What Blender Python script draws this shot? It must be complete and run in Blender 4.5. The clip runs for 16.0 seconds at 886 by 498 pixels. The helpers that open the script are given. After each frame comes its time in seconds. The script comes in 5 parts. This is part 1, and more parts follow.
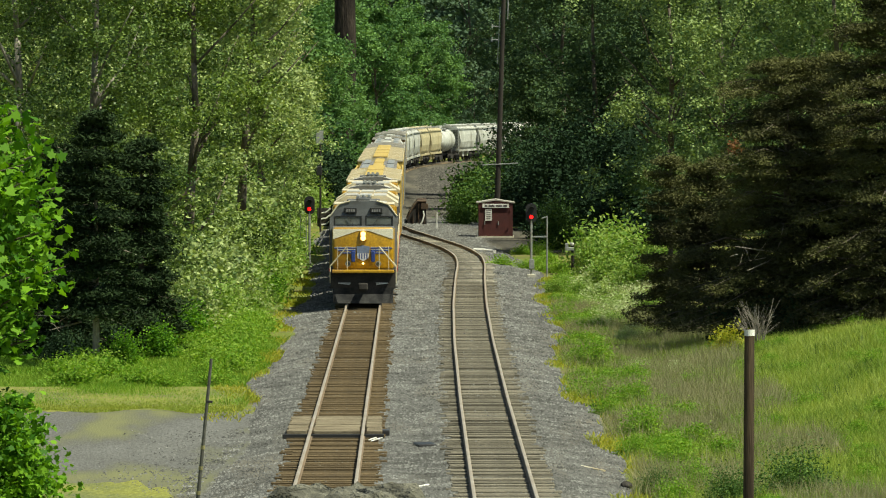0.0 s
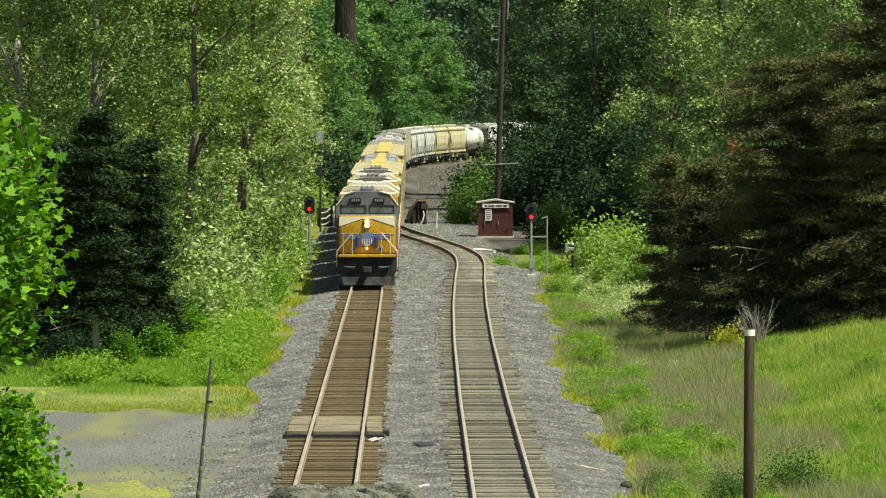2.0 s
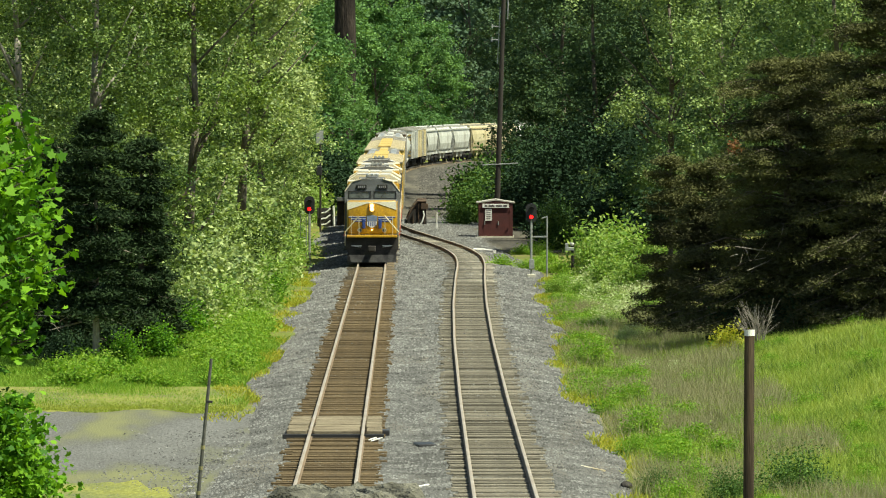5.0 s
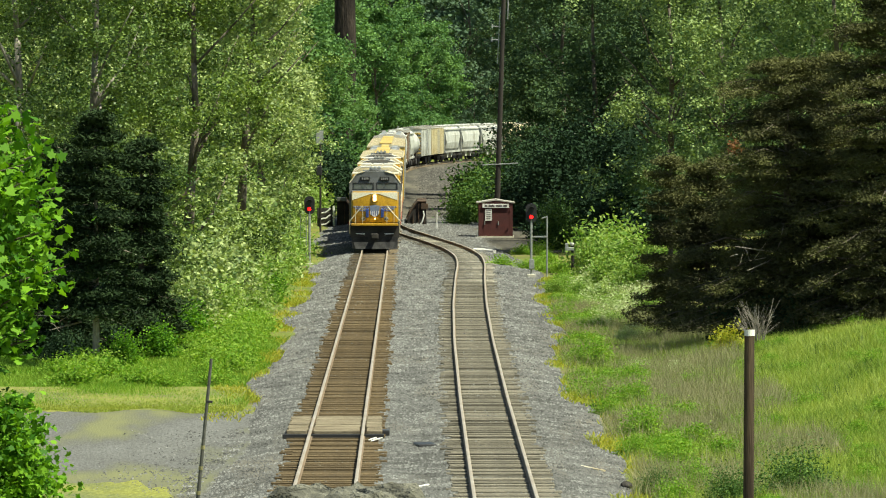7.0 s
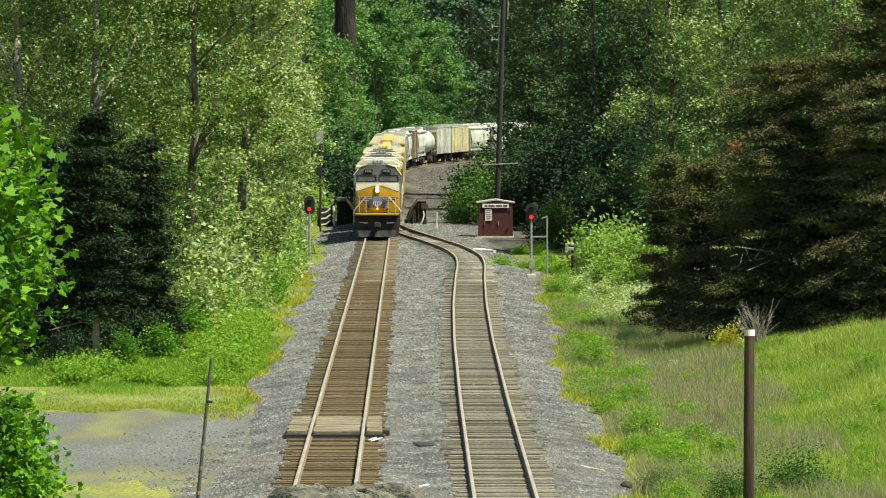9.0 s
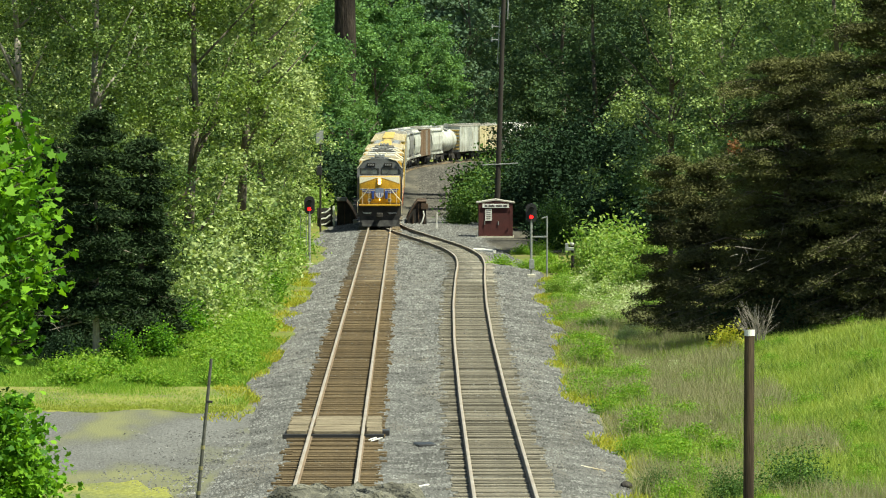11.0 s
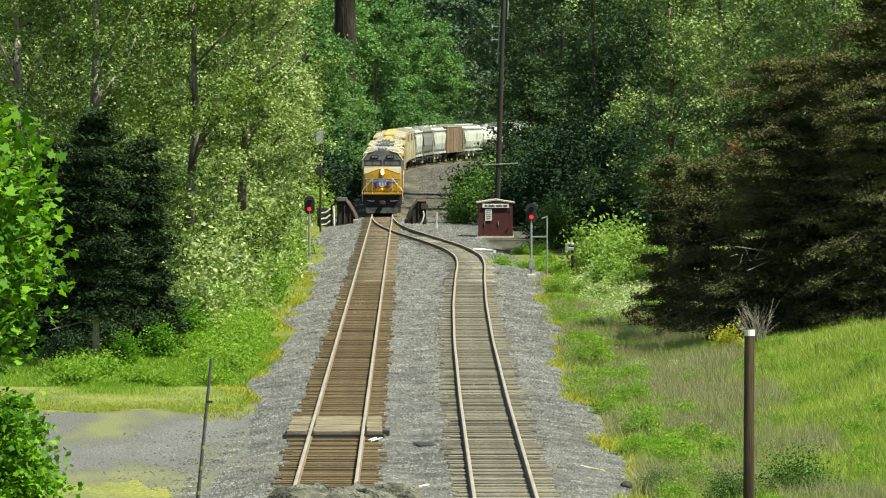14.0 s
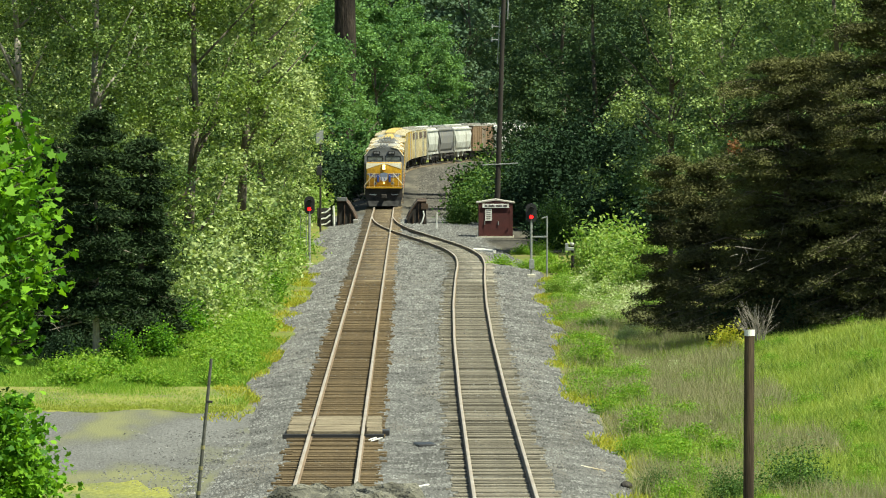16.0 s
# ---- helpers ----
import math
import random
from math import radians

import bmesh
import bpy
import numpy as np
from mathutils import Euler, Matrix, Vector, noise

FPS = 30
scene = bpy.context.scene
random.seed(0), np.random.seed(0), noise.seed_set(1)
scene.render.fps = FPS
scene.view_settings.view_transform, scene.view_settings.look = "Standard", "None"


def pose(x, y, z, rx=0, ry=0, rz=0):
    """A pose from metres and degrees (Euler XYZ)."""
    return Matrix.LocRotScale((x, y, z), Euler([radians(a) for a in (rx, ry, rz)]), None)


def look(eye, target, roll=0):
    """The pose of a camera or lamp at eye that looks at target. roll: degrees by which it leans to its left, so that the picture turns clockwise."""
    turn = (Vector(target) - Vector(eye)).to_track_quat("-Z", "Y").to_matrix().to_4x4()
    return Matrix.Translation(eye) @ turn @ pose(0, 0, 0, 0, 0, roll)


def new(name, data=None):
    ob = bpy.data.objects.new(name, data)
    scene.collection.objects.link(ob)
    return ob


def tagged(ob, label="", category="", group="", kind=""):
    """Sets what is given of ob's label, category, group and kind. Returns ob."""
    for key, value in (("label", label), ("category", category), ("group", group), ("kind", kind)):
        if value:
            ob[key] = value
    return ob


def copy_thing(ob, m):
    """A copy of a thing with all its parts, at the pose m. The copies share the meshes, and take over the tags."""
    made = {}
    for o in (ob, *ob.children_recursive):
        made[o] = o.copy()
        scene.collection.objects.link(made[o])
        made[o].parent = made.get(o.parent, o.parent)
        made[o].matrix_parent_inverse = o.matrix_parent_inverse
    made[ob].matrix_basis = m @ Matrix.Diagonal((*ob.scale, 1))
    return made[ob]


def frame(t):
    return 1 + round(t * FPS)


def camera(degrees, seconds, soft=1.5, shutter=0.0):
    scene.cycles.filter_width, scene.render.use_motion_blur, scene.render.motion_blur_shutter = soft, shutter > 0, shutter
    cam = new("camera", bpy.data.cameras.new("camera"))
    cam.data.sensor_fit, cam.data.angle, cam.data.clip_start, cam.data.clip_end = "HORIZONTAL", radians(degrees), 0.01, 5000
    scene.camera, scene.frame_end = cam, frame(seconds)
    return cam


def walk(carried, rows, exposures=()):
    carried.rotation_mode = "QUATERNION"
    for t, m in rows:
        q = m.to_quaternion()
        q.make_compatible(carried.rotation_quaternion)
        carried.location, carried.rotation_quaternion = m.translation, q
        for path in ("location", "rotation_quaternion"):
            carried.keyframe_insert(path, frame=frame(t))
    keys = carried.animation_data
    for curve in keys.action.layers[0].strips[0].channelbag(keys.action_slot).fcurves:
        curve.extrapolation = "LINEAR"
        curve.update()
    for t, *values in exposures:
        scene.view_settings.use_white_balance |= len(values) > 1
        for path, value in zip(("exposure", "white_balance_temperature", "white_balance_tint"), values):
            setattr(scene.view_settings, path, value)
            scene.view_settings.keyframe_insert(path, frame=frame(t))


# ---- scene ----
EYE = (0.0, 0.0, 9.9)
cam = camera(9.435, 16.0, soft=1.1)
HOLD = look(EYE, (6.21, 1000.0, -20.52))
walk(cam, [(0.0, HOLD), (16.0, HOLD)], exposures=[(0.0, 0.56, 7050, -4), (1.0, 0.74, 7000, -4), (3.0, 0.86, 6950, -4), (7.0, 0.94, 6900, -4), (16.0, 1.02, 6800, -4)])

# ---- sky and sun ----
SUN_EL, SUN_AZ = radians(60), radians(118)      # azimuth clockwise from the track's direction
world = bpy.data.worlds.new("sky")
scene.world = world
world.use_nodes = True
wn = world.node_tree.nodes
sky = wn.new("ShaderNodeTexSky")
sky.sky_type, sky.sun_disc = "NISHITA", False
sky.sun_elevation, sky.sun_rotation = SUN_EL, SUN_AZ
sky.dust_density = 1.5
world.node_tree.links.new(sky.outputs[0], wn["Background"].inputs[0])
wn["Background"].inputs[1].default_value = 0.075
sun = new("sun", bpy.data.lights.new("sun", "SUN"))
sun.data.energy, sun.data.angle, sun.data.color = 5.0, radians(0.55), (1.0, 0.94, 0.82)
TO_SUN = Vector((math.sin(SUN_AZ) * math.cos(SUN_EL), math.cos(SUN_AZ) * math.cos(SUN_EL), math.sin(SUN_EL)))
sun.matrix_world = look(TO_SUN * 200, (0, 0, 0))


# ---- materials ----
def mat(name, col, rough=0.7, metal=0.0, col2=None, scale=4.0, fine=40.0, bump=0.0, island=0.0, obj=0.0, spec=0.5, dirt=None, dirt_scale=1.2, stretch=(1, 1, 1)):
    """A surface with two scales of colour variation, optional dirt patches and fine relief."""
    m = bpy.data.materials.new(name)
    m.use_nodes = True
    nt = m.node_tree
    n, lk = nt.nodes, nt.links
    b = n["Principled BSDF"]
    b.inputs["Roughness"].default_value = rough
    b.inputs["Metallic"].default_value = metal
    b.inputs["Specular IOR Level"].default_value = spec
    tc = n.new("ShaderNodeTexCoord")
    mp = n.new("ShaderNodeMapping")
    mp.inputs["Scale"].default_value = stretch
    lk.new(tc.outputs["Object"], mp.inputs["Vector"])

    def noisy(s, detail=4):
        t = n.new("ShaderNodeTexNoise")
        t.inputs["Scale"].default_value, t.inputs["Detail"].default_value = s, detail
        lk.new(mp.outputs[0], t.inputs["Vector"])
        return t.outputs[0]

    def mix(kind, fac, a, c):
        x = n.new("ShaderNodeMix")
        x.data_type, x.blend_type = "RGBA", kind
        for v, s in ((fac, x.inputs[0]), (a, x.inputs[6]), (c, x.inputs[7])):
            if isinstance(v, (int, float)):
                s.default_value = v
            elif isinstance(v, tuple):
                s.default_value = (*v, 1)
            else:
                lk.new(v, s)
        return x.outputs[2]

    def ramp(v, lo, hi, a=0.0, c=1.0):
        r = n.new("ShaderNodeMapRange")
        r.inputs[1].default_value, r.inputs[2].default_value = lo, hi
        r.inputs[3].default_value, r.inputs[4].default_value = a, c
        lk.new(v, r.inputs[0])
        return r.outputs[0]

    c2 = col2 or tuple(v * 0.6 for v in col)
    out = mix("MIX", ramp(noisy(scale), 0.35, 0.65), col, c2)
    f = noisy(fine, 2)
    out = mix("MULTIPLY", 1.0, out, mix("MIX", ramp(f, 0.3, 0.7), (0.72, 0.72, 0.72), (1.2, 1.2, 1.2)))
    if dirt:
        out = mix("MIX", ramp(noisy(dirt_scale, 6), 0.5, 0.68), out, dirt)
    if island:
        g = n.new("ShaderNodeNewGeometry")
        k = ramp(g.outputs["Random Per Island"], 0, 1, 1 - island, 1 + island)
        out = mix("MULTIPLY", 1.0, out, k)
    if obj:
        o = n.new("ShaderNodeObjectInfo")
        k = ramp(o.outputs["Random"], 0, 1, 1 - obj, 1 + obj)
        out = mix("MULTIPLY", 1.0, out, k)
    lk.new(out, b.inputs["Base Color"])
    if bump:
        bp = n.new("ShaderNodeBump")
        bp.inputs["Strength"].default_value, bp.inputs["Distance"].default_value = 1.0, bump
        lk.new(f, bp.inputs["Height"])
        lk.new(bp.outputs[0], b.inputs["Normal"])
    return m


def leaf_mat(name, col, col2, through_light=0.45, rough=0.45, spread=0.6, patch=0.25, spec=0.5):
    """Leaves: two tones by patches, varied leaf by leaf, letting light through."""
    m = bpy.data.materials.new(name)
    m.use_nodes = True
    n, lk = m.node_tree.nodes, m.node_tree.links
    b = n["Principled BSDF"]
    b.inputs["Roughness"].default_value = rough
    b.inputs["Specular IOR Level"].default_value = spec
    tc = n.new("ShaderNodeTexCoord")
    t = n.new("ShaderNodeTexNoise")
    t.inputs["Scale"].default_value, t.inputs["Detail"].default_value = patch, 3
    lk.new(tc.outputs["Object"], t.inputs["Vector"])
    g = n.new("ShaderNodeNewGeometry")
    add = n.new("ShaderNodeMath")
    add.operation = "MULTIPLY_ADD"
    lk.new(g.outputs["Random Per Island"], add.inputs[0])
    add.inputs[1].default_value = spread
    lk.new(t.outputs[0], add.inputs[2])
    r = n.new("ShaderNodeMapRange")
    r.inputs[1].default_value, r.inputs[2].default_value = 0.4 + spread * 0.2, 0.6 + spread * 0.8
    lk.new(add.outputs[0], r.inputs[0])
    x = n.new("ShaderNodeMix")
    x.data_type = "RGBA"
    x.inputs[6].default_value, x.inputs[7].default_value = (*col, 1), (*col2, 1)
    lk.new(r.outputs[0], x.inputs[0])
    lk.new(x.outputs[2], b.inputs["Base Color"])
    tr = n.new("ShaderNodeBsdfTranslucent")
    y = n.new("ShaderNodeMix")
    y.data_type, y.blend_type = "RGBA", "MULTIPLY"
    y.inputs[0].default_value = 1.0
    y.inputs[7].default_value = (1.15, 1.2, 0.55, 1)
    lk.new(x.outputs[2], y.inputs[6])
    lk.new(y.outputs[2], tr.inputs[0])
    ms = n.new("ShaderNodeMixShader")
    ms.inputs[0].default_value = through_light
    lk.new(b.outputs[0], ms.inputs[1])
    lk.new(tr.outputs[0], ms.inputs[2])
    lk.new(ms.outputs[0], n["Material Output"].inputs[0])
    return m


def glow(name, col, power):
    m = bpy.data.materials.new(name)
    m.use_nodes = True
    b = m.node_tree.nodes["Principled BSDF"]
    b.inputs["Base Color"].default_value = (*col, 1)
    b.inputs["Emission Color"].default_value = (*col, 1)
    b.inputs["Emission Strength"].default_value = power
    return m


M_GRASS_SOIL = mat("grass soil", (0.10, 0.13, 0.03), 0.95, spec=0.1, col2=(0.16, 0.17, 0.04), scale=0.35, fine=9, bump=0.05, dirt=(0.13, 0.11, 0.06), dirt_scale=0.3)
M_BALLAST = mat("ballast", (0.105, 0.105, 0.10), 0.95, spec=0.1, col2=(0.055, 0.055, 0.052), scale=0.5, fine=22, bump=0.015, dirt=(0.13, 0.12, 0.10), dirt_scale=0.6, stretch=(1, 0.13, 1))
M_STONE = mat("ballast stone", (0.165, 0.167, 0.162), 0.9, spec=0.15, col2=(0.062, 0.062, 0.06), scale=1.0, fine=30, island=0.5)
M_GRAVEL = mat("gravel road", (0.13, 0.13, 0.125), 0.95, spec=0.1, col2=(0.085, 0.085, 0.08), scale=0.4, fine=14, bump=0.03, dirt=(0.145, 0.148, 0.075), dirt_scale=0.4, stretch=(1, 0.2, 1))
M_MOSS = mat("yellow moss", (0.20, 0.205, 0.055), 0.97, spec=0.05, col2=(0.13, 0.145, 0.06), scale=0.8, fine=9, bump=0.04, stretch=(1, 0.4, 1))
M_CESS = mat("cinder path", (0.045, 0.043, 0.038), 0.97, spec=0.05, col2=(0.085, 0.08, 0.068), scale=0.3, fine=9, bump=0.02, dirt=(0.12, 0.11, 0.085), dirt_scale=0.5, stretch=(1, 0.06, 1))
M_CINDER = mat("cinder stone", (0.10, 0.095, 0.085), 0.95, spec=0.1, col2=(0.05, 0.048, 0.043), scale=1.0, fine=30, island=0.5)
M_TIE = mat("weathered tie timber", (0.145, 0.108, 0.062), 0.95, spec=0.1, col2=(0.065, 0.049, 0.03), scale=2.5, fine=30, bump=0.01, obj=0.32, island=0.0, stretch=(0.3, 3, 3))
M_TIE_FAR = mat("weathered tie timber far", (0.135, 0.102, 0.058), 0.9, col2=(0.065, 0.049, 0.03), scale=2.5, fine=30, island=0.5)
M_TIE_GREY = mat("grey tie timber", (0.21, 0.19, 0.15), 0.95, spec=0.1, col2=(0.09, 0.083, 0.066), scale=2.5, fine=30, bump=0.01, obj=0.4, stretch=(0.3, 3, 3))
M_TIE_GREY_FAR = mat("grey tie timber far", (0.20, 0.185, 0.15), 0.9, col2=(0.09, 0.083, 0.066), scale=2.5, fine=30, island=0.55)
M_RAIL = mat("rail head", (0.42, 0.37, 0.31), 0.5, 0.35, col2=(0.33, 0.27, 0.2), scale=0.6, fine=20)
M_RAIL_SIDE = mat("rail rust", (0.19, 0.135, 0.085), 0.85, col2=(0.13, 0.09, 0.055), scale=0.8, fine=20)
M_PLANK = mat("crossing plank", (0.24, 0.205, 0.145), 0.95, spec=0.1, col2=(0.11, 0.09, 0.062), scale=2.2, fine=18, bump=0.01, obj=0.15, stretch=(0.4, 2, 2))
M_BARK = mat("bark", (0.13, 0.11, 0.085), 0.95, col2=(0.07, 0.055, 0.04), scale=3, fine=20, bump=0.03, stretch=(1, 1, 0.3))
M_SNAG = mat("charred snag bark", (0.045, 0.036, 0.03), 0.95, spec=0.1, col2=(0.015, 0.013, 0.012), scale=1.2, fine=6, bump=0.12, stretch=(1, 1, 0.25))
M_PALE_BARK = mat("pale bark", (0.26, 0.24, 0.20), 0.9, col2=(0.14, 0.12, 0.10), scale=3, fine=16, bump=0.02, stretch=(1, 1, 0.3))
M_POLE = mat("creosoted pole", (0.018, 0.015, 0.012), 0.9, col2=(0.032, 0.026, 0.02), scale=3, fine=25, bump=0.01, stretch=(1, 1, 0.1))
M_POSTWOOD = mat("brown weathered post wood", (0.085, 0.062, 0.042), 0.95, spec=0.1, col2=(0.035, 0.026, 0.02), scale=4, fine=30, bump=0.01, stretch=(1, 1, 0.08))
M_GREYWOOD = mat("weathered grey wood", (0.15, 0.145, 0.115), 0.95, col2=(0.035, 0.034, 0.025), scale=14, fine=70, bump=0.02)
M_STEEL = mat("galvanised steel", (0.42, 0.43, 0.43), 0.5, 0.6, col2=(0.3, 0.31, 0.3), scale=5)
M_BLACK = mat("black enamel", (0.012, 0.012, 0.013), 0.5, col2=(0.02, 0.02, 0.02))
M_WHITE = mat("white paint", (0.75, 0.75, 0.72), 0.6, col2=(0.6, 0.6, 0.57), scale=3, dirt=(0.45, 0.43, 0.38), dirt_scale=3)
M_SHED = mat("oxide red paint", (0.075, 0.014, 0.012), 0.7, col2=(0.055, 0.011, 0.010), scale=2, fine=20)
M_SHED_ROOF = mat("pale roof sheet", (0.34, 0.32, 0.28), 0.6, col2=(0.38, 0.36, 0.32), scale=3)
M_INK = mat("sign ink", (0.05, 0.04, 0.04), 0.8)
M_YELLOW = mat("armour yellow paint", (0.42, 0.235, 0.012), 0.38, col2=(0.36, 0.20, 0.012), scale=0.8, fine=12, dirt=(0.36, 0.20, 0.03), dirt_scale=0.8)
M_CREAM = mat("cream paint", (0.60, 0.55, 0.41), 0.5, col2=(0.48, 0.42, 0.29), scale=1, dirt=(0.45, 0.37, 0.22), dirt_scale=0.6)
M_BAND = mat("white nose paint", (0.78, 0.74, 0.60), 0.45, col2=(0.70, 0.65, 0.50), scale=1)
M_LOCO_GREY = mat("slate grey paint", (0.12, 0.125, 0.13), 0.5, col2=(0.09, 0.093, 0.096), scale=1.5, dirt=(0.07, 0.07, 0.065), dirt_scale=1.5)
M_ROOF_GREY = mat("grey roof paint", (0.5, 0.5, 0.48), 0.6, col2=(0.38, 0.38, 0.36), scale=1.2, dirt=(0.2, 0.19, 0.17), dirt_scale=0.9)
M_UNDER = mat("road-grimed underframe", (0.026, 0.024, 0.023), 0.9, spec=0.15, col2=(0.05, 0.046, 0.042), scale=1.5, fine=15)
M_PLOW = mat("scuffed black plough", (0.018, 0.018, 0.02), 0.8, spec=0.15, col2=(0.05, 0.05, 0.05), scale=2.5, fine=20)
# grey base lifted to paint the sky's reflection into the glass
M_GLASS = mat("windshield with sky reflection in its grey", (0.13, 0.145, 0.145), 0.12, col2=(0.09, 0.10, 0.10), spec=1.0)
M_POST = mat("grey-green steel", (0.085, 0.085, 0.07), 0.7, col2=(0.05, 0.05, 0.042), scale=6)
M_FADED = mat("faded band", (0.26, 0.24, 0.10), 0.8)
M_SHIELD = mat("grey-blue decal", (0.17, 0.21, 0.30), 0.5, col2=(0.13, 0.16, 0.24))
M_DIM = mat("dim number paint", (0.22, 0.22, 0.22), 0.7)
M_BLUE = mat("blue decal", (0.02, 0.05, 0.22), 0.5, col2=(0.018, 0.04, 0.18))
M_DECAL_WHITE = mat("pale decal", (0.62, 0.62, 0.62), 0.5, col2=(0.55, 0.55, 0.55))
M_RED_STRIPE = mat("red sill stripe", (0.4, 0.03, 0.02), 0.5)
M_HEADLIGHT = glow("headlight", (1.0, 0.55, 0.2), 2.6)
M_DITCH = glow("ditch light", (1.0, 0.72, 0.3), 3.0)
M_RED = glow("red signal lens", (1.0, 0.008, 0.012), 2.6)
M_CAR_WHITE = mat("dull white car paint", (0.52, 0.53, 0.49), 0.55, col2=(0.40, 0.405, 0.37), scale=0.6, fine=8, dirt=(0.25, 0.24, 0.2), dirt_scale=0.5, obj=0.06)
M_CAR_GREY = mat("dark grey car paint", (0.17, 0.165, 0.165), 0.6, col2=(0.12, 0.12, 0.12), scale=0.6, dirt=(0.22, 0.2, 0.17), dirt_scale=0.6)
M_CAR_CREAM = mat("cream car paint", (0.52, 0.46, 0.29), 0.55, col2=(0.43, 0.37, 0.22), scale=0.6, fine=8, dirt=(0.36, 0.29, 0.16), dirt_scale=0.5)
M_CAR_YELLOW = mat("yellow car paint", (0.50, 0.36, 0.09), 0.55, col2=(0.40, 0.28, 0.065), scale=0.6, fine=8, dirt=(0.38, 0.27, 0.1), dirt_scale=0.5)
M_CAR_BROWN = mat("brown car paint", (0.20, 0.13, 0.075), 0.7, col2=(0.15, 0.095, 0.055), scale=0.7, fine=9)
M_CAR_ROOF = mat("galvanised car roof", (0.40, 0.39, 0.36), 0.6, col2=(0.28, 0.27, 0.24), scale=0.8, dirt=(0.3, 0.26, 0.2), dirt_scale=0.7, obj=0.2)
M_RUST = mat("rusty steel", (0.085, 0.05, 0.028), 0.9, col2=(0.035, 0.024, 0.018), scale=2, fine=16, bump=0.01)
M_CONCRETE = mat("pale concrete", (0.55, 0.52, 0.42), 0.9, col2=(0.42, 0.40, 0.33), scale=2)

L_POPLAR = leaf_mat("poplar leaf", (0.035, 0.078, 0.014), (0.20, 0.28, 0.055), 0.25, rough=0.5, spec=0.3)
L_DIM = leaf_mat("dull poplar leaf", (0.028, 0.065, 0.014), (0.145, 0.21, 0.05), 0.22, rough=0.5, spec=0.25)
L_PALE = leaf_mat("pale poplar leaf", (0.09, 0.155, 0.045), (0.38, 0.45, 0.18), 0.28, rough=0.5, spec=0.3)
L_SOFT = leaf_mat("soft poplar leaf", (0.055, 0.11, 0.038), (0.27, 0.35, 0.125), 0.25, rough=0.6, spec=0.2)
L_MID = leaf_mat("mid green leaf", (0.03, 0.08, 0.018), (0.12, 0.20, 0.045), 0.25, rough=0.6, spec=0.15)
L_RUST = leaf_mat("dead brown needles", (0.11, 0.045, 0.015), (0.18, 0.075, 0.02), 0.2, rough=0.8)
L_ALDER = leaf_mat("alder leaf", (0.05, 0.10, 0.02), (0.19, 0.26, 0.055), 0.3, rough=0.5, spec=0.2)
L_BRIGHT = leaf_mat("bright maple leaf", (0.04, 0.125, 0.012), (0.17, 0.34, 0.025), 0.35, rough=0.6, spec=0.12)
# the two far leaves are paler and bluer: distance haze put into colour
L_FAR = leaf_mat("haze-paled far maple leaf", (0.055, 0.125, 0.045), (0.15, 0.26, 0.085), 0.3, rough=0.7, patch=0.15, spec=0.08, spread=0.3)
L_HAZED = leaf_mat("haze-paled forest leaf", (0.055, 0.095, 0.06), (0.11, 0.165, 0.10), 0.2, rough=0.8, patch=0.1, spec=0.05, spread=0.3)
L_BUSH = leaf_mat("bramble leaf", (0.13, 0.24, 0.04), (0.31, 0.40, 0.12), 0.4, rough=0.6, spec=0.15)
L_WEED = leaf_mat("weed leaf", (0.12, 0.25, 0.025), (0.25, 0.36, 0.06), 0.45, rough=0.6, patch=0.4, spec=0.12)
L_YELLOW = leaf_mat("yellow weed", (0.38, 0.35, 0.05), (0.24, 0.30, 0.045), 0.45, patch=0.4, spec=0.1)
L_GRASS = leaf_mat("meadow grass", (0.16, 0.25, 0.045), (0.33, 0.39, 0.10), 0.45, rough=0.7, patch=0.16, spread=0.4, spec=0.12)
L_VERGE = leaf_mat("short verge grass", (0.30, 0.33, 0.07), (0.22, 0.29, 0.06), 0.45, rough=0.7, patch=0.4, spec=0.1, spread=0.3)
L_DRY = leaf_mat("dry grass", (0.31, 0.28, 0.18), (0.21, 0.22, 0.12), 0.35, rough=0.8, patch=0.3, spec=0.1)
L_FIR = leaf_mat("fir needles", (0.016, 0.030, 0.014), (0.034, 0.056, 0.022), 0.05, rough=0.9, spec=0.05)
# near-black green: the wood's shade is put into this leaf colour
L_SHADE = leaf_mat("leaf with shade painted in", (0.018, 0.036, 0.02), (0.034, 0.064, 0.03), 0.12, rough=0.8, spec=0.05, spread=0.3)
# poplar leaf darkened all over, so the colour carries the shade
L_POPLAR_SHADED = leaf_mat("shaded poplar leaf", (0.032, 0.065, 0.032), (0.085, 0.13, 0.056), 0.2, rough=0.7, spec=0.06, spread=0.35)
L_PINE = leaf_mat("pine needles", (0.048, 0.05, 0.027), (0.11, 0.115, 0.046), 0.12, rough=0.85, patch=0.35, spec=0.04, spread=0.12)
L_FLOWER = leaf_mat("pale flowering weed", (0.22, 0.32, 0.10), (0.55, 0.58, 0.38), 0.35, rough=0.7, patch=0.5, spec=0.1)


# ---- mesh helpers ----
def box(bm, x0, x1, y0, y1, z0, z1, bevel=0.0):
    r = bmesh.ops.create_cube(bm, size=1.0, matrix=Matrix.Translation(((x0 + x1) / 2, (y0 + y1) / 2, (z0 + z1) / 2)) @ Matrix.Diagonal((x1 - x0, y1 - y0, z1 - z0, 1)))
    if bevel:
        ed = list({e for v in r["verts"] for e in v.link_edges})
        bmesh.ops.bevel(bm, geom=ed, offset=bevel, segments=2, affect="EDGES", profile=0.5)
    return bm


